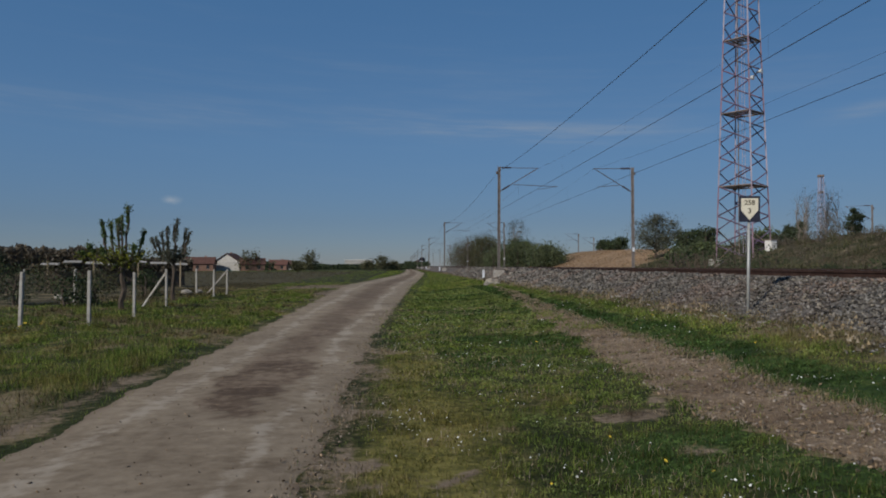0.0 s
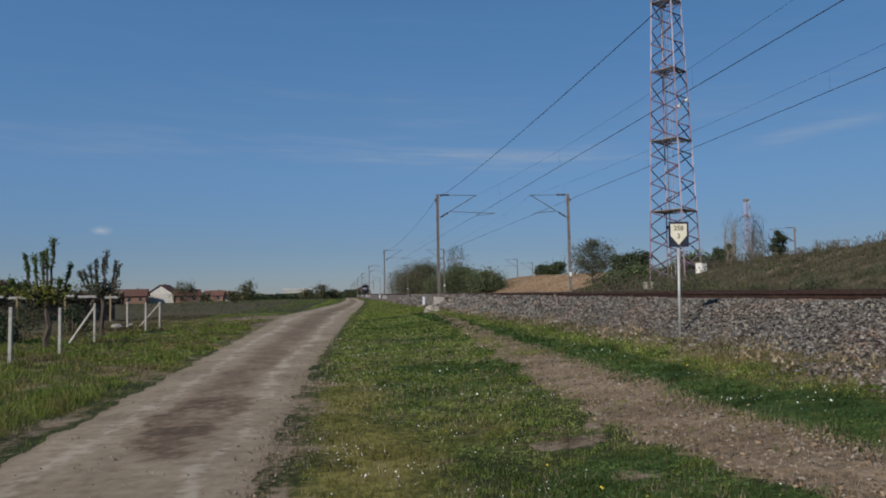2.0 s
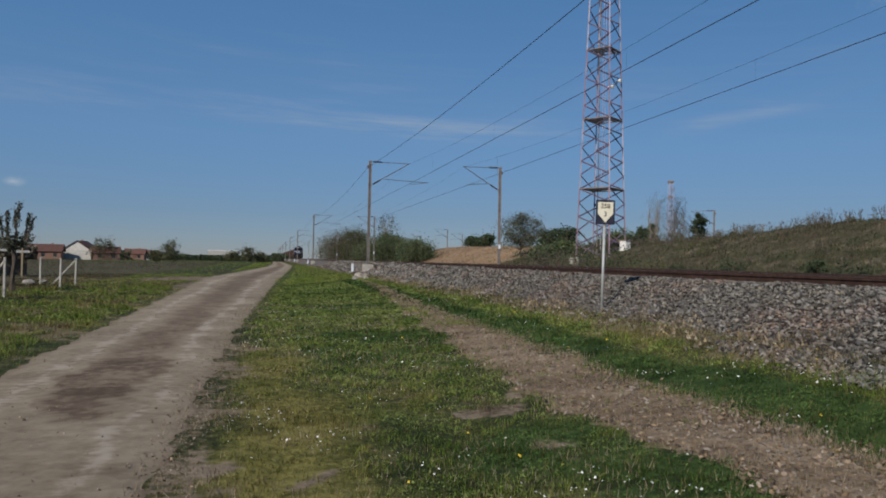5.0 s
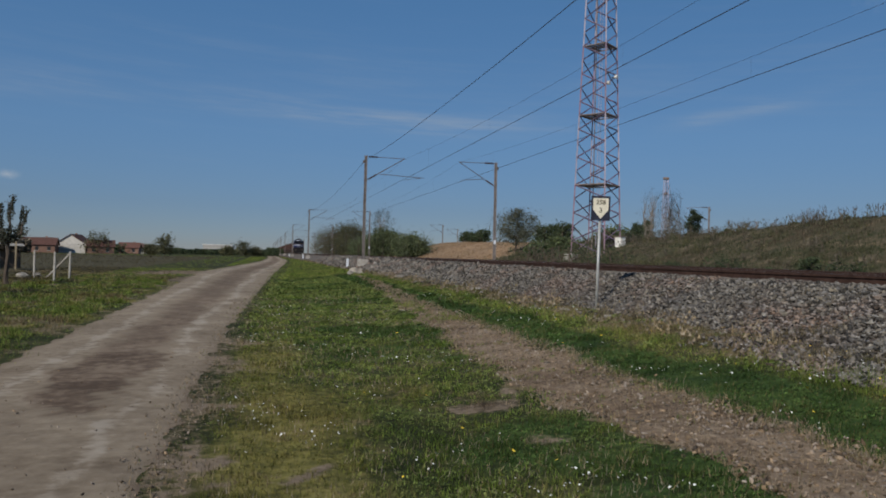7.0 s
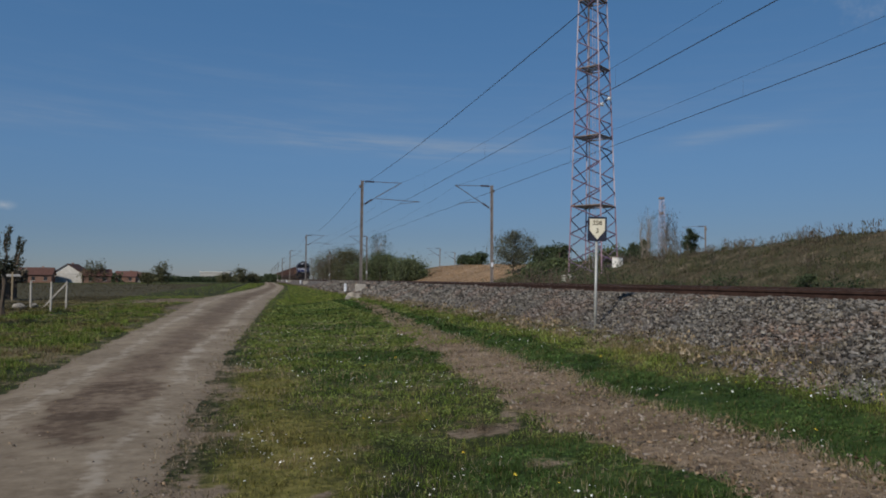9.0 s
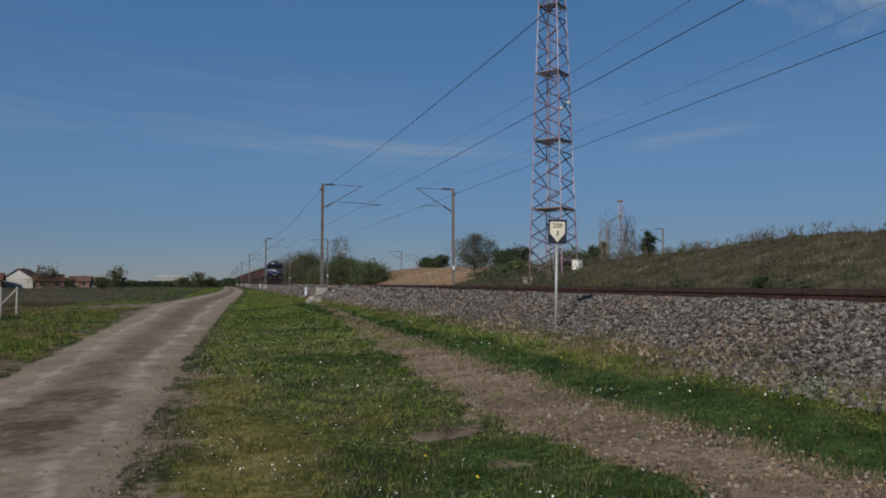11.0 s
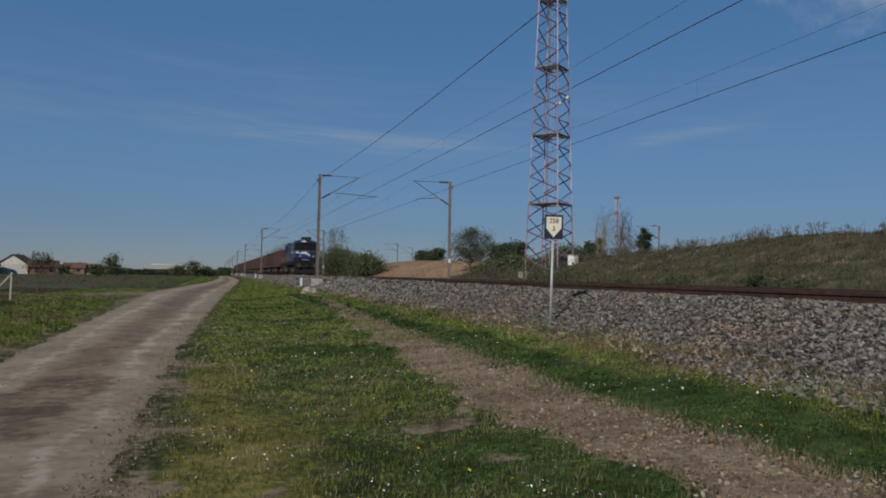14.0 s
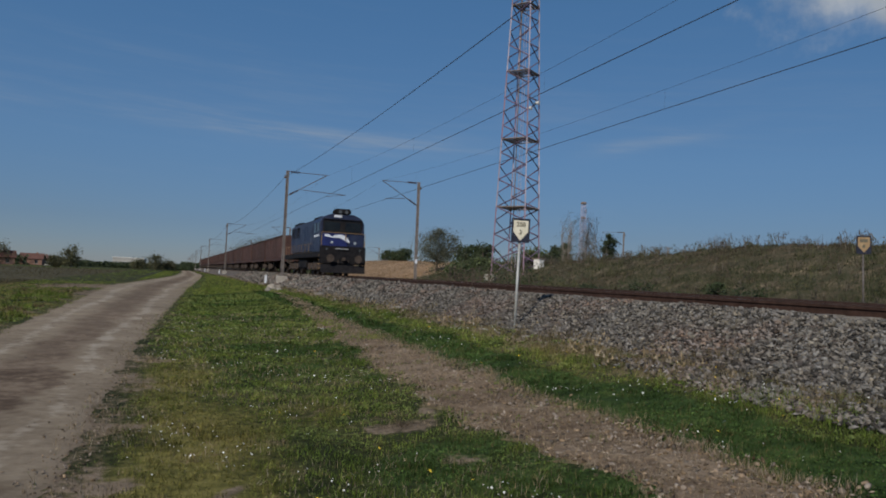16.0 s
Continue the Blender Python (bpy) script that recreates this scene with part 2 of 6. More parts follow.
M["path"] = zone_material("bare_soil_strip", [(0.2, (0.100, 0.068, 0.044)), (0.5, (0.195, 0.142, 0.096)), (0.8, (0.33, 0.255, 0.18))], [("dry", DRY)], 11.0, 0.9, dist=0.04)
M["ballast"] = material("ballast_gravel", [(0.3, (0.050, 0.045, 0.042)), (0.5, (0.112, 0.102, 0.093)), (0.72, (0.21, 0.195, 0.175))], 11, 4, 0.9, 0.8, 14, large=(0.45, (0.15, 0.112, 0.09), 0.42, 0.68, 0.7), dist=0.06, spec=0.08)
M["stone"] = material("crushed_stone", [(0.3, (0.078, 0.070, 0.062)), (0.55, (0.130, 0.119, 0.104)), (0.75, (0.225, 0.208, 0.18))], 9, 4, 0.9, 0.3, 40, large=(0.6, (0.16, 0.112, 0.09), 0.45, 0.64, 0.6), island=0.75, spec=0.15, vary=0.0)
M["stone_part"] = material("crushed_stone_single", [(0.3, (0.10, 0.088, 0.070)), (0.55, (0.18, 0.160, 0.13)), (0.75, (0.30, 0.27, 0.225))], 14, 4, 0.9, 0.4, 40, vary=0.5)
M["rock"] = material("pale_rubble", [(0.3, (0.18, 0.16, 0.13)), (0.6, (0.30, 0.27, 0.225)), (0.8, (0.42, 0.39, 0.34))], 7, 5, 0.9, 0.5, vary=0.25)
M["rail"] = material("rusty_rail_steel", [(0.3, (0.030, 0.017, 0.013)), (0.55, (0.055, 0.030, 0.022)), (0.8, (0.085, 0.05, 0.038))], 6, 5, 0.8, 0.2, spec=0.15)
M["railhead"] = material("worn_rail_head", [(0.3, (0.10, 0.085, 0.075)), (0.7, (0.2, 0.18, 0.16))], 3, 4, 0.4, 0.05, metal=0.8)
M["sleeper"] = material("sleeper_concrete", [(0.3, (0.13, 0.115, 0.10)), (0.6, (0.22, 0.20, 0.175)), (0.8, (0.28, 0.26, 0.23))], 7, 5, 0.9, 0.3, vary=0.2)
M["concrete"] = material("weathered_concrete", [(0.3, (0.28, 0.255, 0.225)), (0.55, (0.40, 0.375, 0.335)), (0.8, (0.5, 0.475, 0.43))], 5, 6, 0.9, 0.3, large=(1.3, (0.2, 0.17, 0.14), 0.5, 0.75, 0.6), vary=0.1)
M["mast"] = material("mast_rusty_paint", [(0.3, (0.125, 0.106, 0.096)), (0.55, (0.20, 0.176, 0.162)), (0.8, (0.29, 0.262, 0.245))], 3, 6, 0.75, 0.2, large=(0.8, (0.11, 0.080, 0.066), 0.45, 0.7, 0.6), vary=0.12)
M["arm"] = material("cantilever_steel", [(0.3, (0.10, 0.085, 0.08)), (0.7, (0.19, 0.165, 0.155))], 8, 4, 0.6, 0.1, metal=0.4)
M["insulator"] = material("brown_porcelain", [(0.3, (0.035, 0.02, 0.015)), (0.7, (0.07, 0.04, 0.03))], 6, 3, 0.25, 0.0, spec=0.5)
M["wire"] = material("dark_wire", [(0.3, (0.03, 0.028, 0.028)), (0.7, (0.06, 0.055, 0.05))], 8, 3, 0.6, 0.0, metal=0.3)
M["galv"] = material("galvanised_post", [(0.3, (0.34, 0.34, 0.33)), (0.6, (0.45, 0.45, 0.43)), (0.8, (0.55, 0.55, 0.52))], 9, 5, 0.5, 0.1, metal=0.3, large=(3, (0.25, 0.2, 0.16), 0.55, 0.8, 0.5))
M["sign_dark"] = material("sign_dark_enamel", [(0.3, (0.012, 0.014, 0.025)), (0.7, (0.03, 0.032, 0.05))], 9, 4, 0.45, 0.03)
M["sign_white"] = material("sign_cream_enamel", [(0.3, (0.60, 0.55, 0.42)), (0.6, (0.70, 0.65, 0.52)), (0.8, (0.76, 0.72, 0.6))], 8, 4, 0.45, 0.03)
# arrow of the second board: ochre, darker than the first board's cream
M["sign_ochre"] = material("sign_ochre_enamel", [(0.3, (0.26, 0.17, 0.085)), (0.6, (0.34, 0.235, 0.125)), (0.8, (0.42, 0.31, 0.18))], 8, 5, 0.7, 0.08)
M["sign_ink"] = material("sign_lettering", [(0.3, (0.10, 0.085, 0.06)), (0.7, (0.17, 0.15, 0.10))], 9, 4, 0.6, 0.0)
M["tower_red"] = material("faded_red_tower_paint", [(0.3, (0.24, 0.145, 0.18)), (0.55, (0.32, 0.21, 0.26)), (0.8, (0.40, 0.31, 0.36))], 2, 5, 0.6, 0.1, large=(0.4, (0.42, 0.36, 0.37), 0.5, 0.7, 0.7), vary=0.12)
M["tower_white"] = material("faded_white_tower_paint", [(0.3, (0.32, 0.28, 0.34)), (0.55, (0.44, 0.39, 0.46)), (0.8, (0.55, 0.50, 0.56))], 2, 5, 0.6, 0.1, large=(0.4, (0.28, 0.17, 0.18), 0.5, 0.75, 0.6), vary=0.12)
# brace paint, with the dim blue of skylight put into its colour
M["tower_brace"] = material("dull_red_brace_skylit", [(0.3, (0.088, 0.060, 0.098)), (0.55, (0.13, 0.092, 0.14)), (0.8, (0.20, 0.15, 0.20))], 2, 5, 0.6, 0.1, vary=0.25)
M["tower_grid"] = material("tower_platform_steel", [(0.3, (0.15, 0.115, 0.10)), (0.7, (0.34, 0.27, 0.22))], 3, 5, 0.7, 0.1)
M["white_box"] = material("white_cabinet_paint", [(0.3, (0.62, 0.60, 0.56)), (0.7, (0.78, 0.76, 0.72))], 4, 5, 0.6, 0.1, large=(2, (0.45, 0.38, 0.3), 0.55, 0.8, 0.5))
M["timber"] = material("pale_timber", [(0.3, (0.33, 0.25, 0.15)), (0.7, (0.48, 0.38, 0.25))], 3, 5, 0.8, 0.2, stretch=(1, 1, 0.1))
M["loco_blue"] = material("locomotive_blue_paint", [(0.3, (0.012, 0.017, 0.042)), (0.55, (0.019, 0.027, 0.062)), (0.8, (0.038, 0.044, 0.07))], 2.5, 5, 0.45, 0.06, large=(0.9, (0.045, 0.05, 0.075), 0.45, 0.75, 0.6))
M["loco_bright"] = material("locomotive_bright_blue_paint", [(0.3, (0.014, 0.020, 0.085)), (0.7, (0.026, 0.036, 0.14))], 3, 5, 0.4, 0.04)
M["loco_dark"] = material("locomotive_sooty_black", [(0.3, (0.008, 0.008, 0.010)), (0.7, (0.022, 0.020, 0.021))], 4, 5, 0.8, 0.15, large=(1.2, (0.035, 0.027, 0.022), 0.5, 0.8, 0.5), spec=0.12)
M["loco_white"] = material("locomotive_white_paint", [(0.3, (0.6, 0.62, 0.66)), (0.7, (0.72, 0.74, 0.78))], 3, 5, 0.45, 0.04)
M["loco_rail"] = material("handrail_ochre_paint", [(0.3, (0.20, 0.125, 0.06)), (0.7, (0.28, 0.18, 0.09))], 5, 4, 0.55, 0.05)
M["glass"] = material("dark_cab_glass", [(0.3, (0.006, 0.007, 0.009)), (0.7, (0.012, 0.014, 0.016))], 2, 2, 0.18, 0.0, spec=0.35)
M["lamp_glass"] = material("headlamp_glass", [(0.3, (0.30, 0.32, 0.33)), (0.7, (0.42, 0.44, 0.45))], 2, 2, 0.1, 0.0, spec=0.6)
M["lamp_dim"] = material("unlit_headlight_glass", [(0.3, (0.05, 0.055, 0.06)), (0.7, (0.11, 0.115, 0.12))], 2, 2, 0.15, 0.0, spec=0.5)
M["rust"] = material("rust_brown_wagon_paint", [(0.3, (0.044, 0.024, 0.021)), (0.5, (0.070, 0.037, 0.031)), (0.75, (0.11, 0.060, 0.050))], 1.6, 6, 0.75, 0.12, large=(0.35, (0.042, 0.026, 0.025), 0.45, 0.7, 0.7), vary=0.22)
M["under"] = material("brake_dust_steel", [(0.3, (0.030, 0.023, 0.019)), (0.7, (0.085, 0.062, 0.050))], 4, 5, 0.8, 0.2)
M["bark"] = material("tree_bark", [(0.3, (0.06, 0.045, 0.034)), (0.6, (0.11, 0.085, 0.065)), (0.8, (0.17, 0.135, 0.105))], 7, 6, 0.95, 0.6, stretch=(1, 1, 0.2))
M["bark_pale"] = material("pale_bark", [(0.3, (0.16, 0.13, 0.105)), (0.7, (0.28, 0.24, 0.2))], 7, 6, 0.95, 0.6, stretch=(1, 1, 0.2))
for key, cols in {"leaf": ((0.050, 0.080, 0.024), (0.088, 0.128, 0.040), (0.14, 0.18, 0.07)),
                  "leaf_mid": ((0.060, 0.078, 0.034), (0.105, 0.126, 0.058), (0.16, 0.18, 0.092)),
                  "leaf_yellow": ((0.085, 0.10, 0.018), (0.15, 0.16, 0.03), (0.22, 0.21, 0.055)),
                  "leaf_dark": ((0.034, 0.052, 0.024), (0.060, 0.082, 0.038), (0.092, 0.115, 0.056)),
                  "leaf_olive": ((0.065, 0.066, 0.032), (0.105, 0.104, 0.050), (0.15, 0.145, 0.075)),
                  "leaf_brown": ((0.075, 0.062, 0.045), (0.12, 0.10, 0.074), (0.17, 0.145, 0.11)),
                  "leaf_grey": ((0.07, 0.075, 0.05), (0.11, 0.115, 0.08), (0.16, 0.165, 0.12))}.items():
    M[key] = material(key, [(0.3, cols[0]), (0.5, cols[1]), (0.75, cols[2])], 1.1, 4, 0.8, 0.0, island=0.35, vary=0.1, spec=0.2, thin=0.3)
M["plaster"] = material("house_plaster", [(0.3, (0.40, 0.38, 0.35)), (0.7, (0.52, 0.50, 0.46))], 1, 5, 0.9, 0.1, vary=0.15)
M["brick_wall"] = material("unplastered_block_wall", [(0.3, (0.20, 0.115, 0.085)), (0.7, (0.30, 0.18, 0.135))], 2, 5, 0.9, 0.2, vary=0.12)
M["roof"] = material("clay_roof", [(0.3, (0.085, 0.046, 0.038)), (0.7, (0.14, 0.074, 0.060))], 2, 5, 0.9, 0.3, vary=0.2)
M["window"] = material("dark_window", [(0.3, (0.03, 0.035, 0.04)), (0.7, (0.05, 0.055, 0.06))], 2, 2, 0.15, 0.0, spec=0.5)
M["daisy"] = material("daisy_white", [(0.3, (0.68, 0.68, 0.64)), (0.7, (0.8, 0.8, 0.76))], 9, 2, 0.8, 0.0)
M["dandelion"] = material("dandelion_yellow", [(0.3, (0.62, 0.42, 0.03)), (0.7, (0.75, 0.55, 0.06))], 9, 2, 0.8, 0.0)
M["bird"] = material("dark_plumage", [(0.3, (0.02, 0.02, 0.022)), (0.7, (0.05, 0.05, 0.05))], 9, 3, 0.8, 0.0)


# ---- building helpers ----
def mesh_from(bm, name):
    me = bpy.data.meshes.new(name)
    bm.to_mesh(me)
    bm.free()
    return me


def part(name, bm, mat, parent=None, label="", smooth=False):
    me = mesh_from(bm, name) if isinstance(bm, bmesh.types.BMesh) else bm
    if not me.materials:
        me.materials.append(M[mat])
    if smooth:
        me.polygons.foreach_set("use_smooth", [True] * len(me.polygons))
    ob = new(name, me)
    if parent is not None:
        ob.parent = parent
    if label:
        ob["label"] = label
    return ob


def thing(name, label, category, group="", m=None, kind=""):
    ob = tagged(new(name), label, category, group, kind)
    if m is not None:
        ob.matrix_basis = m
    return ob


def box(bm, cx, cy, cz, sx, sy, sz, m=None):
    """A box by its centre and sizes."""
    r = bmesh.ops.create_cube(bm, size=1.0, matrix=Matrix.Translation((cx, cy, cz)) @ Matrix.Diagonal((sx, sy, sz, 1)))
    if m is not None:
        bmesh.ops.transform(bm, matrix=m, verts=r["verts"])
    return r["verts"]


def bar(bm, a, b, r0, r1=None, sides=6, spin=0.0):
    """A straight tapered rod from a to b."""
    a, b = Vector(a), Vector(b)
    d = b - a
    m = Matrix.Translation((a + b) / 2) @ d.to_track_quat("Z", "Y").to_matrix().to_4x4() @ pose(0, 0, 0, 0, 0, spin)
    return bmesh.ops.create_cone(bm, cap_ends=True, segments=sides, radius1=r0, radius2=r0 if r1 is None else r1, depth=d.length, matrix=m)["verts"]


def boxed(*args, bevel=0.0, m=None):
    bm = bmesh.new()
    box(bm, *args, m=m)
    if bevel:
        bmesh.ops.bevel(bm, geom=bm.edges[:], offset=bevel, segments=2, affect="EDGES")
    return bm


def barred(*args, **kw):
    bm = bmesh.new()
    bar(bm, *args, **kw)
    return bm


def raw_mesh(name, verts, faces_n, mat, attrs=None):
    """A mesh from arrays: verts (n, 3), and faces as an array (k, 3 or 4)."""
    me = bpy.data.meshes.new(name)
    k, c = faces_n.shape
    me.vertices.add(len(verts))
    me.vertices.foreach_set("co", np.ascontiguousarray(verts, dtype=np.float32).ravel())
    me.loops.add(k * c)
    me.loops.foreach_set("vertex_index", np.ascontiguousarray(faces_n, dtype=np.int32).ravel())
    me.polygons.add(k)
    me.polygons.foreach_set("loop_start", np.arange(0, k * c, c, dtype=np.int32))
    me.update(calc_edges=True)
    for key, vals in (attrs or {}).items():
        a = me.attributes.new(key, "FLOAT", "POINT")
        a.data.foreach_set("value", np.ascontiguousarray(vals, dtype=np.float32))
    me.materials.append(M[mat])
    me.validate()
    return me


# ---- the lie of the land ----
CREST_Y = [-60, 0, 20, 25, 30, 35, 40, 45, 50, 58, 75, 118, 140, 200, 420]
CREST_Z = [3.3, 3.8, 3.85, 3.9, 4.1, 3.95, 3.75, 3.5, 3.35, 3.25, 3.3, 3.9, 3.0, 1.2, 0.7]
BED_TOE, BED_CREST, BED_FAR, BED_END = 6.5, 8.05, 15.3, 16.6
RAIL_Z, BED_Z = 1.47, 1.29
TRACKS = (9.6, 13.7)


def wave(x, y, s, k=0.0):
    return (np.sin(x * s + 1.3 * k) * np.cos(y * s * 0.83 + k) + 0.6 * np.sin(x * s * 2.3 + y * s * 1.9 + 2 * k) + 0.4 * np.sin(y * s * 4.1 - x * s * 3.3 + k)) / 2.0


def ground_z(x, y):
    x, y = np.asarray(x, float), np.asarray(y, float)
    rise = 0.6 * np.clip((x - 1.5) / 5.0, 0, 1) ** 1.3
    fade = np.clip((260 - y) / 160, 0.0, 1)
    z = rise * (0.35 + 0.65 * fade)
    zc = np.interp(y, CREST_Y, CREST_Z)
    s = np.clip((x - 16.5) / 13.5, 0, 1)
    hill = 0.62 + (zc - 0.62) * (s * s * (3 - 2 * s)) ** 1.2
    back = np.clip((x - 34) / 60, 0, 1)
    hill = hill * (1 - back) + 0.8 * back
    z = np.where(x > 16.5, hill, z)
    lump = 0.07 * wave(x, y, 0.9) * np.clip((-3.6 - x) / 2, 0, 1) + 0.10 * wave(x, y, 0.5, 2) * np.clip((x - 19) / 4, 0, 1)
    z = z - 0.11 * np.clip((-4.6 - x) / 3.5, 0, 1) * np.clip((80 - y) / 25, 0, 1)
    return z + lump * np.clip((200 - np.abs(y)) / 100, 0, 1)


ROAD_Y = [-40, 5, 16, 24, 37, 60, 100, 140, 220, 600]
ROAD_C = [-2.0, -2.0, -2.1, -2.05, -2.0, -1.9, 0.2, 2.0, 3.0, 3.6]
ROAD_H = [1.3, 1.28, 1.46, 1.7, 2.1, 2.9, 2.6, 2.4, 1.8, 1.5]
PATH_Y = [-10, 4, 5.5, 7, 8.5, 10.5, 15, 21, 34, 48, 60]
PATH_L = [3.3, 3.15, 3.08, 2.9, 2.85, 2.98, 3.35, 3.72, 4.70, 5.45, 5.95]
PATH_R = [4.3, 4.2, 4.2, 4.1, 4.12, 4.2, 4.25, 4.4, 5.1, 5.8, 6.0]


def path_edges(y):
    """The left and right borders of the bare strip, with their bends."""
    y = np.asarray(y, float)
    l = np.interp(y, PATH_Y, PATH_L) + 0.07 * np.sin(1.5 * y) + 0.06 * np.sin(4.1 * y + 1) + 0.04 * np.sin(9.7 * y)
    r = np.interp(y, PATH_Y, PATH_R) + 0.05 * np.sin(1.9 * y + 2) + 0.05 * np.sin(5.3 * y) + 0.04 * np.sin(11.3 * y + 1)
    return l, r


def zone_values(x, y):
    """How far each kind of cover holds at a place, 0 to 1."""
    x, y = np.asarray(x, float), np.asarray(y, float)
    z = {}
    ell = lambda cx, cy, rx, ry: np.clip(1.35 - np.sqrt(((x - cx) / rx) ** 2 + ((y - cy) / ry) ** 2), 0, 1)
    z["yellow"] = np.maximum.reduce([1.0 * ell(0.25, 7.4, 0.85, 2.3), 0.9 * ell(0.1, 5.4, 0.9, 1.7), 0.8 * ell(0.0, 11.0, 0.7, 3.2), 0.6 * ell(1.5, 8.6, 0.6, 1.2),
                                     0.5 * ell(5.7, 10.6, 0.6, 1.0), 0.5 * ell(-5.5, 27, 1.0, 5)])
    hole = ell(2.3, 7.35, 0.50, 0.30)
    z["soil"] = np.maximum.reduce([hole, 0.75 * ell(2.75, 7.95, 0.22, 0.34), 0.55 * ell(3.4, 5.3, 0.6, 0.5), 0.5 * ell(2.4, 5.9, 0.4, 0.3), 0.5 * ell(1.0, 7.0, 0.4, 0.25),
                                   ell(-6.4, 58, 3.2, 6.0), 0.8 * ell(-4.4, 44, 0.9, 6), 0.62 * ell(-3.75, 9.5, 0.36, 4.5)])
    bare = wave(x, y, 1.45, 9) + 0.55 * wave(x, y, 4.6, 5)
    meadow = ((x > -0.9) & (x < 6.3) & (y < 60)) | ((x < -3.5) & (x > -14) & (y < 60))
    z["soil"] = np.maximum(z["soil"], np.where(meadow, 0.66 * np.clip((bare - 0.55) / 0.5, 0, 1), 0))
    fleck = wave(x, y, 6.3, 11) + 0.6 * wave(x, y, 2.9, 3)
    z["soil"] = np.maximum(z["soil"], np.where((x > 0.4) & (x < 6.3) & (y < 30), 0.70 * np.clip((fleck - 0.60) / 0.4, 0, 1), 0))
    straw = wave(x, y, 1.1, 12) + 0.5 * wave(x, y, 3.9, 8)
    side = np.where(x < -3.4, 1.0, np.clip(1.1 - np.abs(x - 0.1) / 1.6, 0.35, 1))
    z["yellow"] = np.maximum(z["yellow"], np.where(meadow, np.where(x < -3.4, 0.82, 0.60) * side * np.clip((straw - 0.05) / 0.6, 0, 1), 0))
    z["lush"] = np.where(y < 46, np.maximum.reduce([0.8 * np.clip((x - 4.0) / 0.3, 0, 1) * np.clip((5.45 + 0.35 * wave(x, y, 0.9, 2) - x) / 0.5, 0, 1), np.where((x > 0.6) & (x < 4), 0.62 * np.clip(0.5 + 1.1 * wave(x, y, 0.75, 7) + 0.4 * wave(x, y, 2.2, 3), 0, 1), 0)]), 0)
    ru = (x - np.interp(y, ROAD_Y, ROAD_C)) / np.interp(y, ROAD_Y, ROAD_H)
    z["soil"] = np.maximum(z["soil"], np.where(ru > 0.9, np.clip((1.42 + 0.22 * wave(x, y, 2.7, 4) - ru) / 0.3, 0, 0.52) * np.clip((24 - y) / 10, 0.3, 1), 0))
    z["field"] = np.clip((-9.6 - x) / 2.5, 0, 1) * np.clip((y - 31) / 9, 0, 1) * np.clip((230 - y) / 40, 0.35, 1) * 0.95 + 0.24 * np.clip((-4.2 - x) / 2.5, 0, 1) * np.clip((46 - y) / 10, 0, 1)
    z["dry"] = np.maximum.reduce([np.where((x < -3.4) & (y < 60), 0.75 * np.clip(0.42 + 0.9 * wave(x, y, 0.8, 14) + 0.6 * wave(x, y, 2.6, 3), 0, 1), 0), 0.80 * np.clip((x - 5.35 - 0.3 * wave(x, y, 0.9, 2)) / 0.7, 0, 1) * np.clip((7.4 - x) / 0.3, 0, 1), np.clip((x - 16.5) / 1.5, 0, 1) * 0.30 * np.clip((120 - y) / 40, 0, 1)])
    z["bank"] = np.clip((x - 16.3) / 0.8, 0, 1) * 0.72
    z["reed"] = np.clip((x - 19) / 3, 0, 1) * np.clip((y - 66) / 8, 0, 1) * np.clip((150 - y) / 15, 0, 1)
    return z


def spaced(lo, hi, fine_lo, fine_hi, step, grow):
    """Grid lines: even inside the fine stretch, wider and wider outside it."""
    out = list(np.arange(fine_lo, fine_hi + 1e-6, step))
    d = step
    while out[-1] < hi:
        d *= grow
        out.append(min(hi, out[-1] + d))
    d = step
    while out[0] > lo:
        d *= grow
        out.insert(0, max(lo, out[0] - d))
    return np.array(out)


def grid_mesh(name, xs, ys, zfun, mat, attrs=True):
    gx, gy = np.meshgrid(xs, ys)
    v = np.stack([gx.ravel(), gy.ravel(), zfun(gx, gy).ravel()], 1)
    n, k = len(xs), len(ys)
    i = (np.arange(k - 1)[:, None] * n + np.arange(n - 1)[None]).ravel()
    faces = np.stack([i, i + 1, i + n + 1, i + n], 1)
    at = {key: val.ravel() for key, val in zone_values(gx, gy).items()} if attrs else None
    me = raw_mesh(name, v, faces, mat, at)
    me.polygons.foreach_set("use_smooth", [True] * len(me.polygons))
    return me


xs = np.unique(np.round(np.concatenate([spaced(-3500, 3500, -10, 7, 0.25, 1.22), np.arange(16, 40, 0.75)]), 3))
ys = spaced(-600, 4500, 2, 60, 0.3, 1.12)
ground = tagged(new("ground", grid_mesh("ground", xs, ys, ground_z, "ground")),
                "flat meadow with spring grass, weeds and bare soil", "ground", kind="structure")


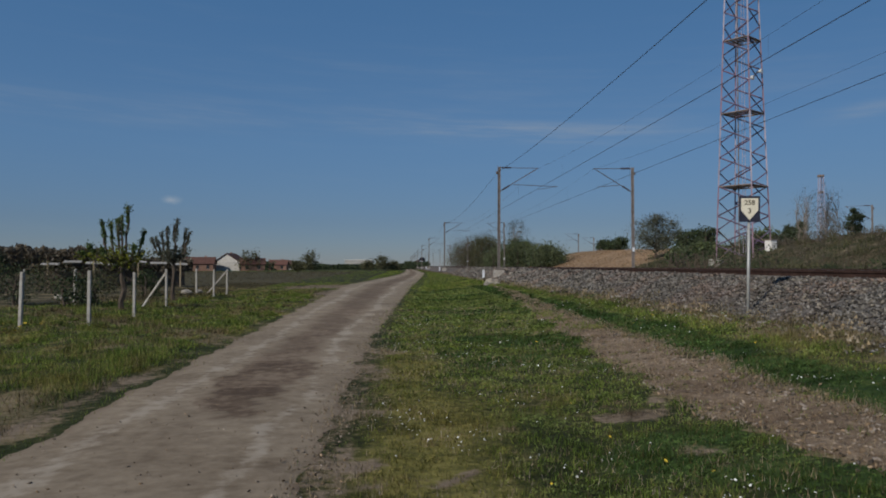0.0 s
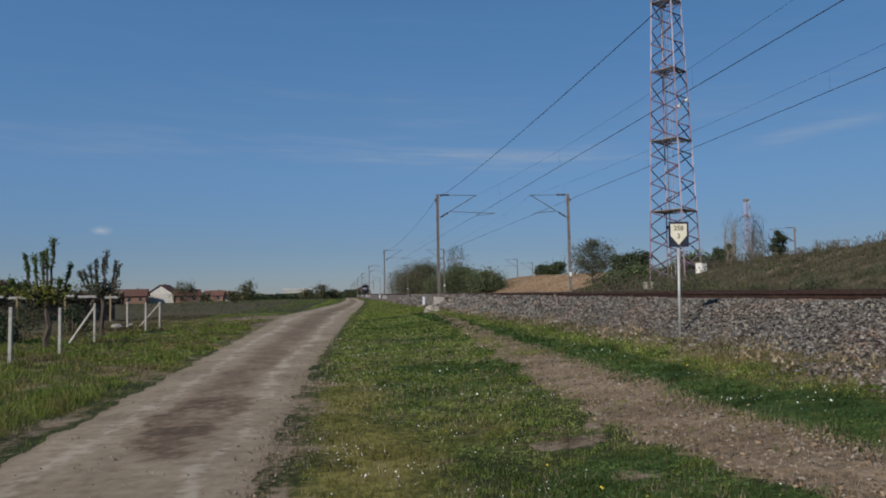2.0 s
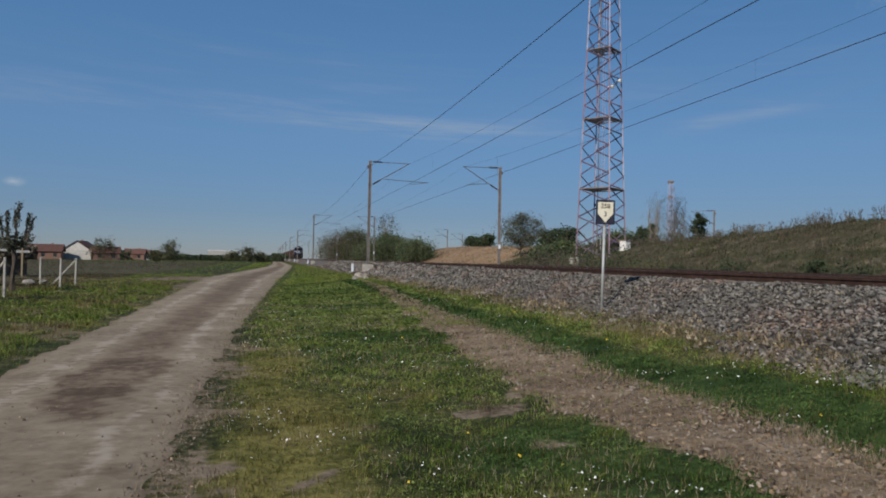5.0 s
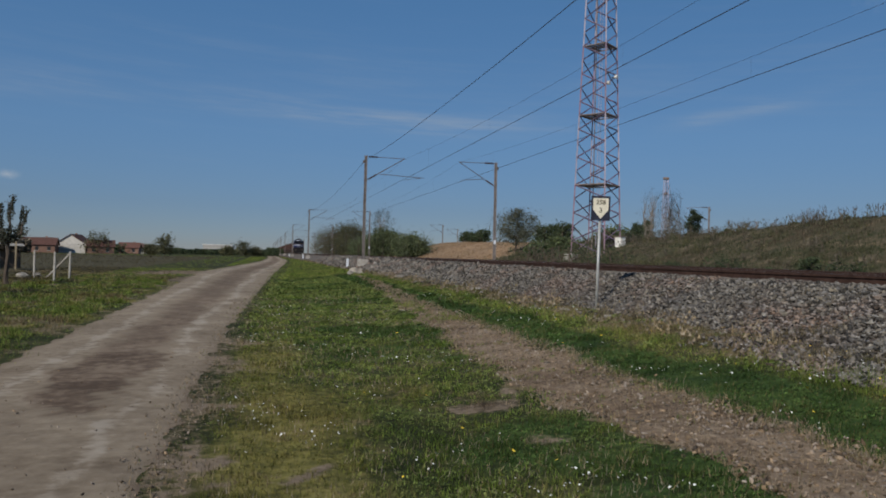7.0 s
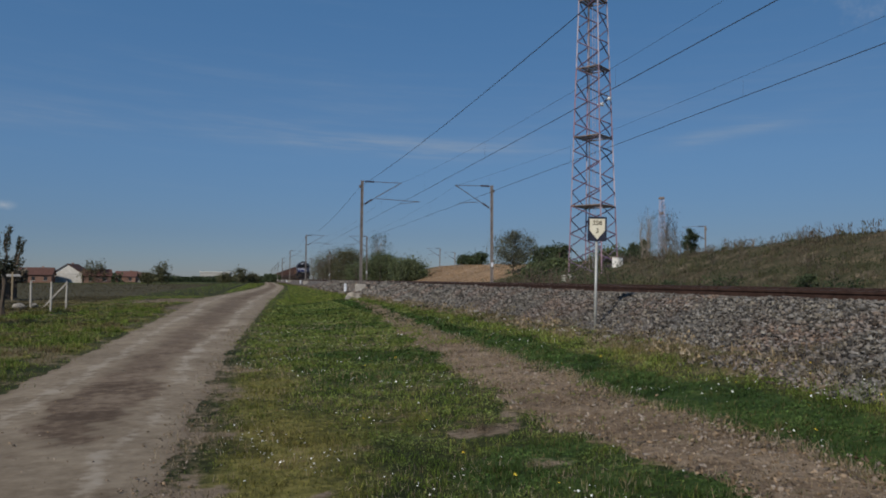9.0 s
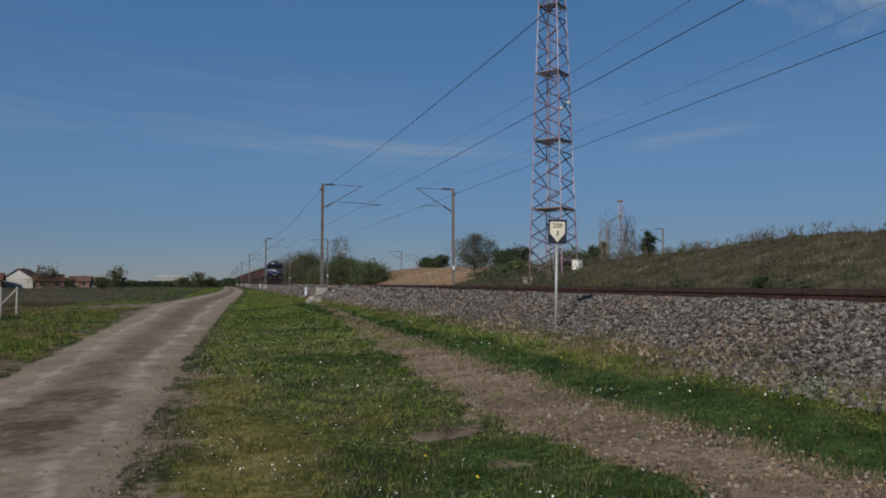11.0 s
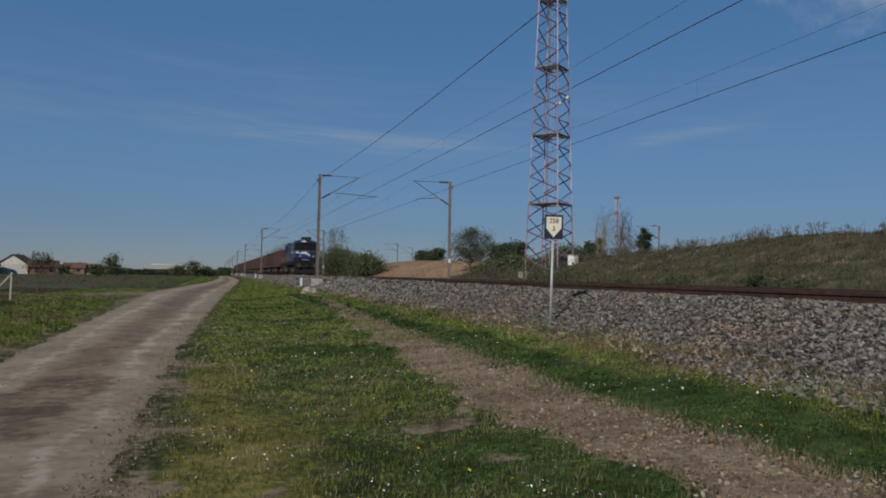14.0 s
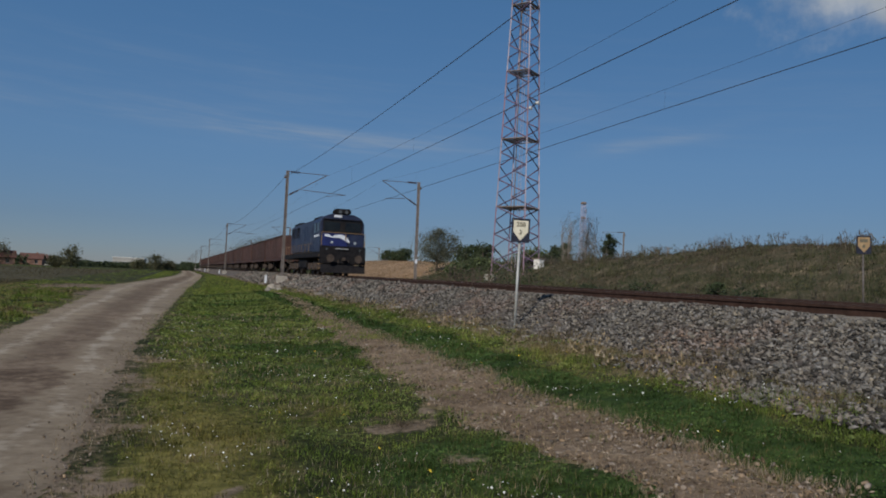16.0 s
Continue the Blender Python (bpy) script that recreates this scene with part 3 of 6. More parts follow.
def strip(name, mat, ys, centre, half, cols, lift, attr_fun, label, crumb=0.0, swell=1.0):
    """A worn strip that lies in the turf: highest in its middle, its ragged borders dip under the grass."""
    us = np.linspace(-1.15, 1.15, cols)
    c, h = centre(ys)[:, None], half(ys)[:, None]
    gx = c + us[None] * h + 0.10 * wave(us[None] * 3 + 0 * c, ys[:, None], 2.1, 3)
    gy = ys[:, None] + 0 * gx
    z = ground_z(gx, gy) + lift * (1 - np.abs(us[None]) ** 3 * 0.95) + swell * (0.012 * wave(gx, gy, 3.1, 1) + 0.010 * wave(gx, gy, 8.3, 4)) - 0.004
    fine = np.clip((26 - gy) / 10, 0, 1)
    z = z + crumb * fine * np.random.default_rng(3).normal(0, 1, z.shape) * (0.35 + 0.65 * (wave(gx, gy, 4.0, 7) > -0.1))
    n, k = cols, len(ys)
    i = (np.arange(k - 1)[:, None] * n + np.arange(n - 1)[None]).ravel()
    me = raw_mesh(name, np.stack([gx.ravel(), gy.ravel(), z.ravel()], 1), np.stack([i, i + 1, i + n + 1, i + n], 1), mat,
                  {key: val.ravel() for key, val in attr_fun(gx, gy, us[None] + 0 * gx).items()})
    me.polygons.foreach_set("use_smooth", [True] * len(me.polygons))
    return tagged(new(name, me), label, name.replace("_", " "), kind="structure")


def road_zones(x, y, u):
    bite = 0.28 * wave(x, y, 2.4, 6) + 0.20 * wave(x, y, 6.0, 2)
    rough = np.clip((1.25 + bite - np.sqrt(((u - 0.0) / np.where(u < 0, 0.34, 0.55)) ** 2 + ((y - 10.4) / 3.0) ** 2)) * 1.5, 0, 1)
    rough = np.maximum(rough, 0.7 * np.clip(1.1 + bite - np.sqrt(((u + 0.05) / 0.22) ** 2 + ((y - 18.5) / 3.5) ** 2), 0, 1))
    mid = (0.62 + 0.45 * bite) * np.clip(1.35 - np.abs(u - 0.08 + 0.12 * wave(x, y, 0.9, 5)) / 0.50, 0, 1) * np.clip((y - 8) / 5, 0, 1)
    edge = np.clip((np.abs(u) - 0.72) / 0.3, 0, 1)
    rut = np.maximum(np.clip(1 - np.abs(u + 0.52 + 0.06 * np.sin(y * 0.3)) / 0.24, 0, 1), np.clip(1 - np.abs(u - 0.55 + 0.05 * np.sin(y * 0.37 + 1)) / 0.22, 0, 1))
    return {"soil": np.maximum.reduce([0.95 * rough, mid, 0.6 * edge]), "pale": 0.62 * rut * (1 - np.clip(rough * 1.5, 0, 1) * (u > -0.3)), "dry": 0.45 * np.clip((u - 0.95) / 0.2, 0, 1)}


road = strip("road", "road", spaced(-40, 600, 3.4, 24, 0.09, 1.03), lambda y: np.interp(y, ROAD_Y, ROAD_C), lambda y: np.interp(y, ROAD_Y, ROAD_H), 44, 0.03,
             road_zones, "pale packed dirt farm road with wheel tracks and potholes", 0.0009, 0.25)
footpath = strip("footpath", "path", spaced(-10, 56, 3.4, 20, 0.055, 1.03), lambda y: sum(path_edges(y)) / 2,
                 lambda y: (path_edges(y)[1] - path_edges(y)[0]) / 2, 46, 0.022,
                 lambda x, y, u: {"dry": 0.75 * np.clip((np.abs(u) - 0.6) / 0.4, 0, 1)}, "strip of bare brown soil beside the grass", 0.0042)


# ---- the railway ----
def bed_z(x, y=0.0):
    x = np.asarray(x, float)
    return np.interp(x, [BED_TOE - 0.25, BED_TOE, BED_CREST - 0.12, BED_CREST + 0.15, BED_FAR, BED_END], [0.50, 0.60, BED_Z - 0.05, BED_Z, BED_Z, 0.55])


def make_bed():
    bx = np.concatenate([np.linspace(BED_TOE - 0.25, BED_CREST + 0.2, 26), np.linspace(BED_CREST + 0.45, BED_END, 24)])
    by = spaced(-60, 900, 0, 60, 0.25, 1.06)
    def z(x, y):
        slope = np.clip((BED_CREST + 0.2 - x) / 0.4, 0, 1)
        return bed_z(x) + 0.025 * wave(x, y, 5.0, 1) + 0.05 * wave(x, y, 0.7, 3) * slope
    return tagged(new("ballast_bed", grid_mesh("ballast_bed", bx, by, z, "ballast", False)), "grey crushed-stone ballast embankment of the railway", "ballast", kind="structure")


ballast_bed = make_bed()


def rail_profile(bm, x, y0, y1):
    for cx, z, w, h in ((x, 0.012, 0.14, 0.022), (x, 0.075, 0.018, 0.11), (x, 0.15, 0.068, 0.04)):
        box(bm, cx, (y0 + y1) / 2, z, w, y1 - y0, h)


SLEEPER_ME = None


def make_track(x):
    global SLEEPER_ME
    t = thing("railway_track", "rusty railway track on concrete sleepers in ballast", "railway track", "railway tracks", pose(x, 0, RAIL_Z - 0.172))
    for side in (-0.7525, 0.7525):
        bm = bmesh.new()
        rail_profile(bm, side, -60, 800)
        r = part("rail", bm, "rail", t)
        part("rail_head", boxed(side, 370, 0.1705, 0.05, 860, 0.004), "railhead", r, "worn bright running surface")
    if SLEEPER_ME is None:
        bm = bmesh.new()
        vs = box(bm, 0, 0, -0.07, 2.5, 0.26, 0.17)
        for v in vs:
            if v.co.z > -0.07:
                v.co.y *= 0.8
                v.co.z += 0.02 * (abs(v.co.x) > 0.5)
        SLEEPER_ME = mesh_from(bm, "sleeper")
    for i in range(110):
        part("sleeper", SLEEPER_ME, "sleeper", t).location = (0, 2 + i * 0.6, 0)
    bm = bmesh.new()
    for i in range(420):
        box(bm, 0, 68 + i * 0.6, -0.07, 2.5, 0.24, 0.17)
    tagged(part("sleeper_row", bm, "sleeper", t), kind="stuff")
    return t


for tx in TRACKS:
    make_track(tx)


MAST_L, MAST_R, SPAN, MAST_Y = 6.85, 16.55, 66.8, 52.3


def make_mast(side):
    """A catenary mast; side is +1 where its arm reaches towards +x."""
    t = thing("catenary_mast", "rust-stained overhead line mast with a cantilever arm", "catenary mast", "overhead line masts")
    bm = bmesh.new()
    for k in (-1, 1):
        box(bm, 0.075 * k, 0, 3.75, 0.045, 0.12, 7.5)
    for i in range(18):
        z = 0.3 + i * 0.41
        box(bm, 0, 0, z, 0.13, 0.09, 0.09)
    box(bm, 0, 0, 3.75, 0.11, 0.03, 7.4)
    part("pole", bm, "mast", t)
    part("foundation", boxed(0, 0, -0.15, 0.7, 0.7, 0.55, bevel=0.04), "concrete", t, "concrete footing")
    tip, low = 2.75 * side, 5.75
    part("top_stay", barred((0.1 * side, 0, 7.42), (tip + 0.1 * side, 0, 7.40), 0.022), "arm", t)
    part("diagonal_strut", barred((0.1 * side, 0, low), (tip, 0, 7.38), 0.028), "arm", t)
    reach = 4.2 if side > 0 else 2.5
    part("registration_arm", barred((1.0 * side, 0, 6.22), (reach * side, 0, 6.10), 0.022), "arm", t)
    part("steady_arm", barred((reach * 0.98 * side, 0, 6.10), (2.8 * side, 0, 5.90), 0.015), "arm", t)
    for a, b in (((0.2 * side, 0, 7.42), (0.85 * side, 0, 7.42)), ((0.2 * side, 0, low + 0.06), (0.75 * side, 0, low + 0.40))):
        bm = bmesh.new()
        a, b = Vector(a), Vector(b)
        bar(bm, a, b, 0.045, sides=8)
        for i in range(6):
            c = a.lerp(b, (i + 0.5) / 6)
            bar(bm, c - (b - a) * 0.03, c + (b - a) * 0.03, 0.085, 0.05, sides=10)
        part("insulator", bm, "insulator", t, "dark brown ribbed insulator")
    part("earth_wire_bracket", boxed(-0.14 * side, 0, 7.05, 0.16, 0.06, 0.22, bevel=0.02), "arm", t)
    if side < 0:
        part("number_plate", boxed(0, -0.085, 1.6, 0.17, 0.012, 0.30), "loco_white", t, "small white enamel plate")
    return t


BASE_Z = 1.15
first = {1: make_mast(1), -1: make_mast(-1)}
for side, x in ((1, MAST_L), (-1, MAST_R)):
    for k in range(-1, 9):
        m = pose(x, MAST_Y + k * SPAN, BASE_Z, 0, 0.25 * side, 0)
        if k == -1:
            first[side].matrix_basis = m
        else:
            copy_thing(first[side], m)


def curve_thing(name, splines, r, mat, label, category, group=""):
    """Round wires through lists of points."""
    cu = bpy.data.curves.new(name, "CURVE")
    cu.dimensions, cu.bevel_depth, cu.bevel_resolution = "3D", r, 1
    for pts in splines:
        s = cu.splines.new("POLY")
        s.points.add(len(pts) - 1)
        for q, p in zip(s.points, pts):
            q.co = (*p, 1)
    cu.materials.append(M[mat])
    return tagged(new(name, cu), label, category, group)


def sagging(x, z_top, sag, y0, k0, k1):
    pts = []
    for k in range(k0, k1):
        for i in range(16):
            u = i / 16
            pts.append((x, y0 + (k + u) * SPAN, z_top - 4 * sag * u * (1 - u)))
    return pts


for x in TRACKS:
    curve_thing("contact_wire", [[(x, MAST_Y + (k * 0.5) * SPAN, 7.05) for k in range(-3, 18)]], 0.0100, "wire", "dark copper contact wire above the track", "overhead wire", "overhead wires")
    mess = sagging(x, 8.5, 0.85, MAST_Y, -1, 8)
    w = curve_thing("messenger_wire", [mess], 0.0042, "wire", "thin sagging messenger wire above the track", "overhead wire", "overhead wires")
    drops = []
    for k in range(-1, 4):
        for i in (1, 2.5, 4, 5.5, 7):
            u = i / 8
            y = MAST_Y + (k + u) * SPAN
            drops.append([(x, y, 7.05), (x, y, 8.5 - 3.4 * u * (1 - u))])
    d = curve_thing("dropper", drops, 0.002, "wire", "", "")
    d.parent = w
for x, zt in ((MAST_L - 0.1, 8.2), ):
    curve_thing("earth_wire", [sagging(x, zt, 0.70, MAST_Y, -1, 8)], 0.0105, "wire", "dark earth wire strung along the mast tops", "overhead wire", "overhead wires")


# ---- kilometre boards ----
def make_board(readable, post="galv", face="sign_white"):
    t = thing("kilometre_board", "black board with cream arrow and numerals on grey post", "trackside sign", "kilometre boards")
    part("post", barred((0, 0, -0.3), (0, 0, 1.74), 0.028 if readable else 0.022, sides=14), post, t, "grey tube post", smooth=True)
    plate = part("plate", boxed(0, -0.045, 1.96, 0.385, 0.016, 0.50, bevel=0.006), "sign_dark", t, "black enamelled plate")
    bm = bmesh.new()
    pts = [(-0.155, 2.165), (0.155, 2.165), (0.155, 1.93), (0.0, 1.745), (-0.155, 1.93)]
    lo = [bm.verts.new((x, -0.053, z)) for x, z in pts]
    hi = [bm.verts.new((x, -0.058, z)) for x, z in pts]
    bm.faces.new(hi)
    bm.faces.new(lo[::-1])
    for i in range(5):
        bm.faces.new((lo[i], lo[(i + 1) % 5], hi[(i + 1) % 5], hi[i]))
    bmesh.ops.recalc_face_normals(bm, faces=bm.faces)
    part("arrow", bm, face, plate, "cream five-sided arrow pointing down" if readable else "ochre five-sided arrow pointing down")
    part("clamp", boxed(0, -0.02, 1.85, 0.1, 0.05, 0.05, bevel=0.008), "galv", t)
    if readable:
        for text, size, z in (("258", 0.13, 2.04), ("3", 0.14, 1.875)):
            cu = bpy.data.curves.new("numeral", "FONT")
            cu.body, cu.size, cu.align_x, cu.extrude, cu.offset = text, size, "CENTER", 0.001, 0.003
            cu.materials.append(M["sign_ink"])
            ob = new("numeral", cu)
            ob.parent = plate
            ob.matrix_basis = pose(0, -0.060, z, 90, 0, 0)
    else:
        for w, z in ((0.2, 2.07), (0.07, 1.92)):
            part("faded_bar", boxed(0, -0.0595, z, w, 0.002, 0.09), "sign_ink", plate)
    return t


make_board(True).matrix_basis = pose(6.62, 13.95, 0.70, 0, 1.0, -14)
make_board(False, "arm", "sign_ochre").matrix_basis = pose(17.55, 15.1, 1.05, 0, -1.5, -26)


# ---- lattice tower ----
def make_tower():
    bx, by, bz = 24.62, 52.2, 2.0
    t = thing("lattice_tower", "tall square lattice mast in faded red and white paint", "lattice tower", m=pose(bx, by, bz, 0, 0, 38))
    sec, n = 5.3, 7
    half = lambda z: (2.75 - 1.08 * z / 19.5) / 2 if z < 26 else max(0.4, (2.75 - 1.08 * 26 / 19.5) / 2 - (z - 26) * 0.02)
    corner = lambda k, z: Vector(((1, -1, -1, 1)[k % 4] * half(z), (1, 1, -1, -1)[k % 4] * half(z), z))
    for s in range(n):
        z0, z1 = s * sec, (s + 1) * sec
        mat = "tower_red" if s % 2 == 0 else "tower_white"
        for k in range(4):
            part("leg", barred(corner(k, z0), corner(k, z1), 0.055, sides=4, spin=45), mat, t)
            bays = 5
            for b in range(bays):
                za, zb = z0 + sec * b / bays, z0 + sec * (b + 1) / bays
                bm = bmesh.new()
                if (b + s) % 2:
                    bar(bm, corner(k, za), corner(k + 1, zb), 0.05, sides=4)
                else:
                    bar(bm, corner(k + 1, za), corner(k, zb), 0.05, sides=4)
                part("brace", bm, "tower_brace", t)
        bm = bmesh.new()
        for k in range(4):
            bar(bm, corner(k, z1), corner(k + 1, z1), 0.05, sides=4)
        h = half(z1)
        pf = part("platform", bm, "tower_grid", t, "steel platform frame")
        for i in range(6):
            y = -h + 2 * h * (i + 0.5) / 6
            part("plank", boxed(-h * 0.3 if i in (2, 3) else 0, y, z1, 1.4 * h if i in (2, 3) else 2 * h, h / 4.2, 0.03), "tower_grid", pf)
    bm = bmesh.new()
    for k in (-1, 1):
        bar(bm, (0.35 + 0.2 * k, 0.1, 0.2), (0.35 + 0.2 * k, 0.1, n * sec), 0.018, sides=4)
    for i in range(int(n * sec / 0.33)):
        bar(bm, (0.15, 0.1, 0.3 + i * 0.33), (0.55, 0.1, 0.3 + i * 0.33), 0.009, sides=4)
    part("ladder", bm, "tower_white", t, "climbing ladder up the inside")
    part("cable_duct", boxed(-0.25, 0.2, n * sec / 2, 0.07, 0.05, n * sec), "tower_grid", t, "bundle of feeder cables")
    for x, y, z in ((-0.7, -1.0, 12.9), (0.6, -1.0, 13.6)):
        bm = bmesh.new()
        bar(bm, (x, y - 0.2, z), (x, y, z), 0.16, 0.12, sides=16)
        bar(bm, (x, y, z), (x, y + 0.25, z), 0.06, sides=8)
        part("lamp_head", bm, "white_box", t, "small white floodlight")
    for k in range(4):
        c = corner(k, 0)
        part("footing", boxed(c.x, c.y, -0.25, 0.8, 0.8, 0.6, bevel=0.05), "concrete", t, "concrete footing block")
    a, b = corner(0, 1.15), corner(0, 0)
    part("prop", barred((b.x - 0.62, b.y + 1.22, -0.15), a, 0.065, sides=6), "timber", t, "pale raking strut")
    part("prop", barred(corner(0, 0.95), corner(1, 2.2), 0.055, sides=6), "timber", t, "pale raking strut")
    part("prop", barred(corner(2, 1.9), corner(3, 1.0), 0.055, sides=6), "timber", t, "pale raking strut")
    c = thing("equipment_cabinet", "white weathered equipment cabinet beside the tower foot", "cabinet", m=pose(bx + 1.45, by - 1.1, bz - 0.42, 0, 0, 24))
    part("body", boxed(0, 0, 0.95, 0.62, 0.55, 1.7, bevel=0.03), "white_box", c)
    part("door", boxed(0, -0.285, 0.95, 0.5, 0.03, 1.5, bevel=0.01), "white_box", c)
    part("plinth", boxed(0, 0, 0.02, 0.8, 0.65, 0.3), "concrete", c)
    part("roof", boxed(0, 0, 1.84, 0.7, 0.65, 0.06, bevel=0.01), "tower_grid", c)


make_tower()



# ---- the train ----
TRAIN_X, SPEED, FRONT_END = TRACKS[0], 18.5, 45.3
WHEEL_R = 0.48


def wheelset(parent, y, r=WHEEL_R):
    bm = bmesh.new()
    bar(bm, (-0.8, 0, 0), (0.8, 0, 0), 0.08, sides=10)
    for s in (-1, 1):
        bar(bm, (0.68 * s, 0, 0), (0.80 * s, 0, 0), r, r, sides=22)
        bar(bm, (0.66 * s, 0, 0), (0.69 * s, 0, 0), r + 0.03, r + 0.03, sides=22)
        for a in range(4):
            q = a * math.pi / 2
            box(bm, 0.81 * s, 0.28 * math.cos(q), 0.28 * math.sin(q), 0.03, 0.1, 0.1)
    ob = part("wheelset", bm, "under", parent)
    ob.location = (0, y, r)
    return ob


def bogie_frame(y0, y1, zc=0.62):
    bm = bmesh.new()
    for s in (-1, 1):
        box(bm, 1.02 * s, (y0 + y1) / 2, zc, 0.14, y1 - y0, 0.26)
        n = 3 if y1 - y0 > 4 else 2
        for i in range(n):
            y = y0 + (y1 - y0) * (i + 0.5) / n
            box(bm, 1.12 * s, y, 0.5, 0.14, 0.34, 0.34)
            for q in (-0.38, 0.38):
                bar(bm, (1.06 * s, y + q, 0.42), (1.06 * s, y + q, 0.78), 0.1, sides=8)
    box(bm, 0, (y0 + y1) / 2, zc + 0.1, 2.0, 0.5, 0.3)
    return bm


def make_locomotive():
    t = thing("locomotive", "dark blue diesel locomotive with a white swoosh on its sooty front", "locomotive")
    part("underframe", boxed(0, 8.4, 1.28, 2.78, 16.2, 0.34, bevel=0.04), "loco_dark", t)
    part("fuel_tank", boxed(0, 8.4, 0.75, 2.3, 3.8, 0.75, bevel=0.1), "loco_dark", t)
    # cab: full width, chamfered roof, slightly raked front
    bm = bmesh.new()
    prof = [(-1.40, 1.45), (-1.40, 3.30), (-1.22, 3.62), (-0.75, 3.86), (0.75, 3.86), (1.22, 3.62), (1.40, 3.30), (1.40, 1.45)]
    a = [bm.verts.new((x, 0.35 + (0.25 if z > 2.7 else 0.0), z)) for x, z in prof]
    b = [bm.verts.new((x, 3.2, z)) for x, z in prof]
    bm.faces.new(a)
    bm.faces.new(b[::-1])
    for i in range(8):
        bm.faces.new((a[i], b[i], b[(i + 1) % 8], a[(i + 1) % 8]))
    bmesh.ops.recalc_face_normals(bm, faces=bm.faces)
    bmesh.ops.bevel(bm, geom=bm.edges[:], offset=0.04, segments=2, affect="EDGES")
    cab = part("cab", bm, "loco_blue", t)
    nose = part("nose", boxed(-0.52, 0.33, 2.20, 1.58, 0.55, 0.84, bevel=0.05), "loco_bright", t, "bright blue nose panel")
    part("nose_panel", boxed(0.80, 0.345, 2.20, 1.04, 0.54, 0.84, bevel=0.05), "loco_blue", t, "dark blue nose panel")
    bm = bmesh.new()          # white swoosh, thicker towards its wing tip
    rows = [(-1.2, 2.40, 2.54), (-0.95, 2.37, 2.54), (-0.72, 2.34, 2.40), (-0.58, 2.34, 2.50), (-0.25, 2.34, 2.55), (0.0, 2.24, 2.52), (0.2, 2.12, 2.38), (0.34, 2.08, 2.20), (0.4, 2.08, 2.10)]
    up = [bm.verts.new((x, 0.046, z)) for x, _, z in rows]
    dn = [bm.verts.new((x, 0.046, z)) for x, z, _ in rows]
    for i in range(len(rows) - 1):
        bm.faces.new((dn[i], dn[i + 1], up[i + 1], up[i]))
    r = bmesh.ops.extrude_face_region(bm, geom=bm.faces[:])
    bmesh.ops.translate(bm, vec=(0, -0.006, 0), verts=[v for v in r["geom"] if isinstance(v, bmesh.types.BMVert)])
    bmesh.ops.recalc_face_normals(bm, faces=bm.faces)
    part("swoosh", bm, "loco_white", nose, "white painted swoosh")
    part("side_stripe", boxed(-1.405, 1.9, 2.48, 0.012, 2.2, 0.12), "loco_white", cab, "white side stripe")
    part("front_ledge", boxed(0, 0.32, 2.655, 2.7, 0.5, 0.045, bevel=0.015), "loco_rail", t, "ochre ledge below the windscreens")
    part("window_mask", boxed(0, 0.525, 3.06, 2.5, 0.05, 0.74, bevel=0.015), "loco_dark", cab, "black surround of the windscreens")
    for x in (-0.66, 0.66):
        w = part("windscreen", boxed(x, 0.50, 3.06, 0.98, 0.05, 0.56, bevel=0.012), "glass", cab, "dark windscreen")
        part("wiper", barred((x + 0.2, 0.465, 2.8), (x - 0.15, 0.465, 3.25), 0.012, sides=5), "loco_dark", w)
        part("marker_lamp", barred((x * 1.1, 0.06, 2.06), (x * 1.1, 0.035, 2.06), 0.085, sides=16), "lamp_glass", nose, "round headlamp")
    for y in (1.2, 2.3):
        part("side_window", boxed(-1.402, y, 3.0, 0.02, 0.75, 0.6, bevel=0.008), "glass", cab, "dark cab side window")
        part("side_window", boxed(1.402, y, 3.0, 0.02, 0.75, 0.6, bevel=0.008), "glass", cab, "dark cab side window")
    part("cab_door", boxed(-1.405, 2.85, 2.35, 0.02, 0.5, 1.7, bevel=0.008), "loco_blue", cab)
    hl = part("headlight_box", boxed(0, 0.95, 4.02, 1.05, 0.9, 0.36, bevel=0.09), "loco_dark", t, "raised black headlight housing")
    for x in (-0.2, 0.2):
        part("headlight", barred((x, 0.51, 4.0), (x, 0.48, 4.0), 0.11, sides=16), "lamp_dim", hl, "round glass headlight")
    part("visor", boxed(0, 0.50, 3.50, 2.5, 0.16, 0.05, bevel=0.015), "loco_dark", cab, "black sun visor over the windscreens")
    for x in (-0.4, 0.4):
        part("buffer_beam_lamp", barred((x * 2.6, 0.05, 1.62), (x * 2.6, 0.02, 1.62), 0.07, sides=14), "lamp_dim", t, "small dull lamp")
    part("centre_post", boxed(0.13, 0.04, 2.42, 0.07, 0.05, 0.46, bevel=0.012), "loco_rail", t, "ochre lamp bracket")
    part("number_box", boxed(-0.3, 0.60, 3.72, 0.5, 0.06, 0.16, bevel=0.01), "loco_white", cab, "pale unlit number box")
    # long hood with doors, radiator hatches and exhaust
    hood = part("long_hood", boxed(0, 9.6, 2.62, 1.95, 12.6, 2.3, bevel=0.14), "loco_blue", t)
    for i in range(11):
        for s in (-1, 1):
            d = part("hood_door", boxed(0.985 * s, 4.1 + i * 1.08, 2.5, 0.025, 0.98, 1.75, bevel=0.01), "loco_blue", hood)
    for y in (12.2, 14.3):
        for i in range(9):
            for s in (-1, 1):
                part("louvre", boxed(1.0 * s, y, 2.75 + i * 0.09, 0.05, 1.6, 0.04), "loco_dark", hood)
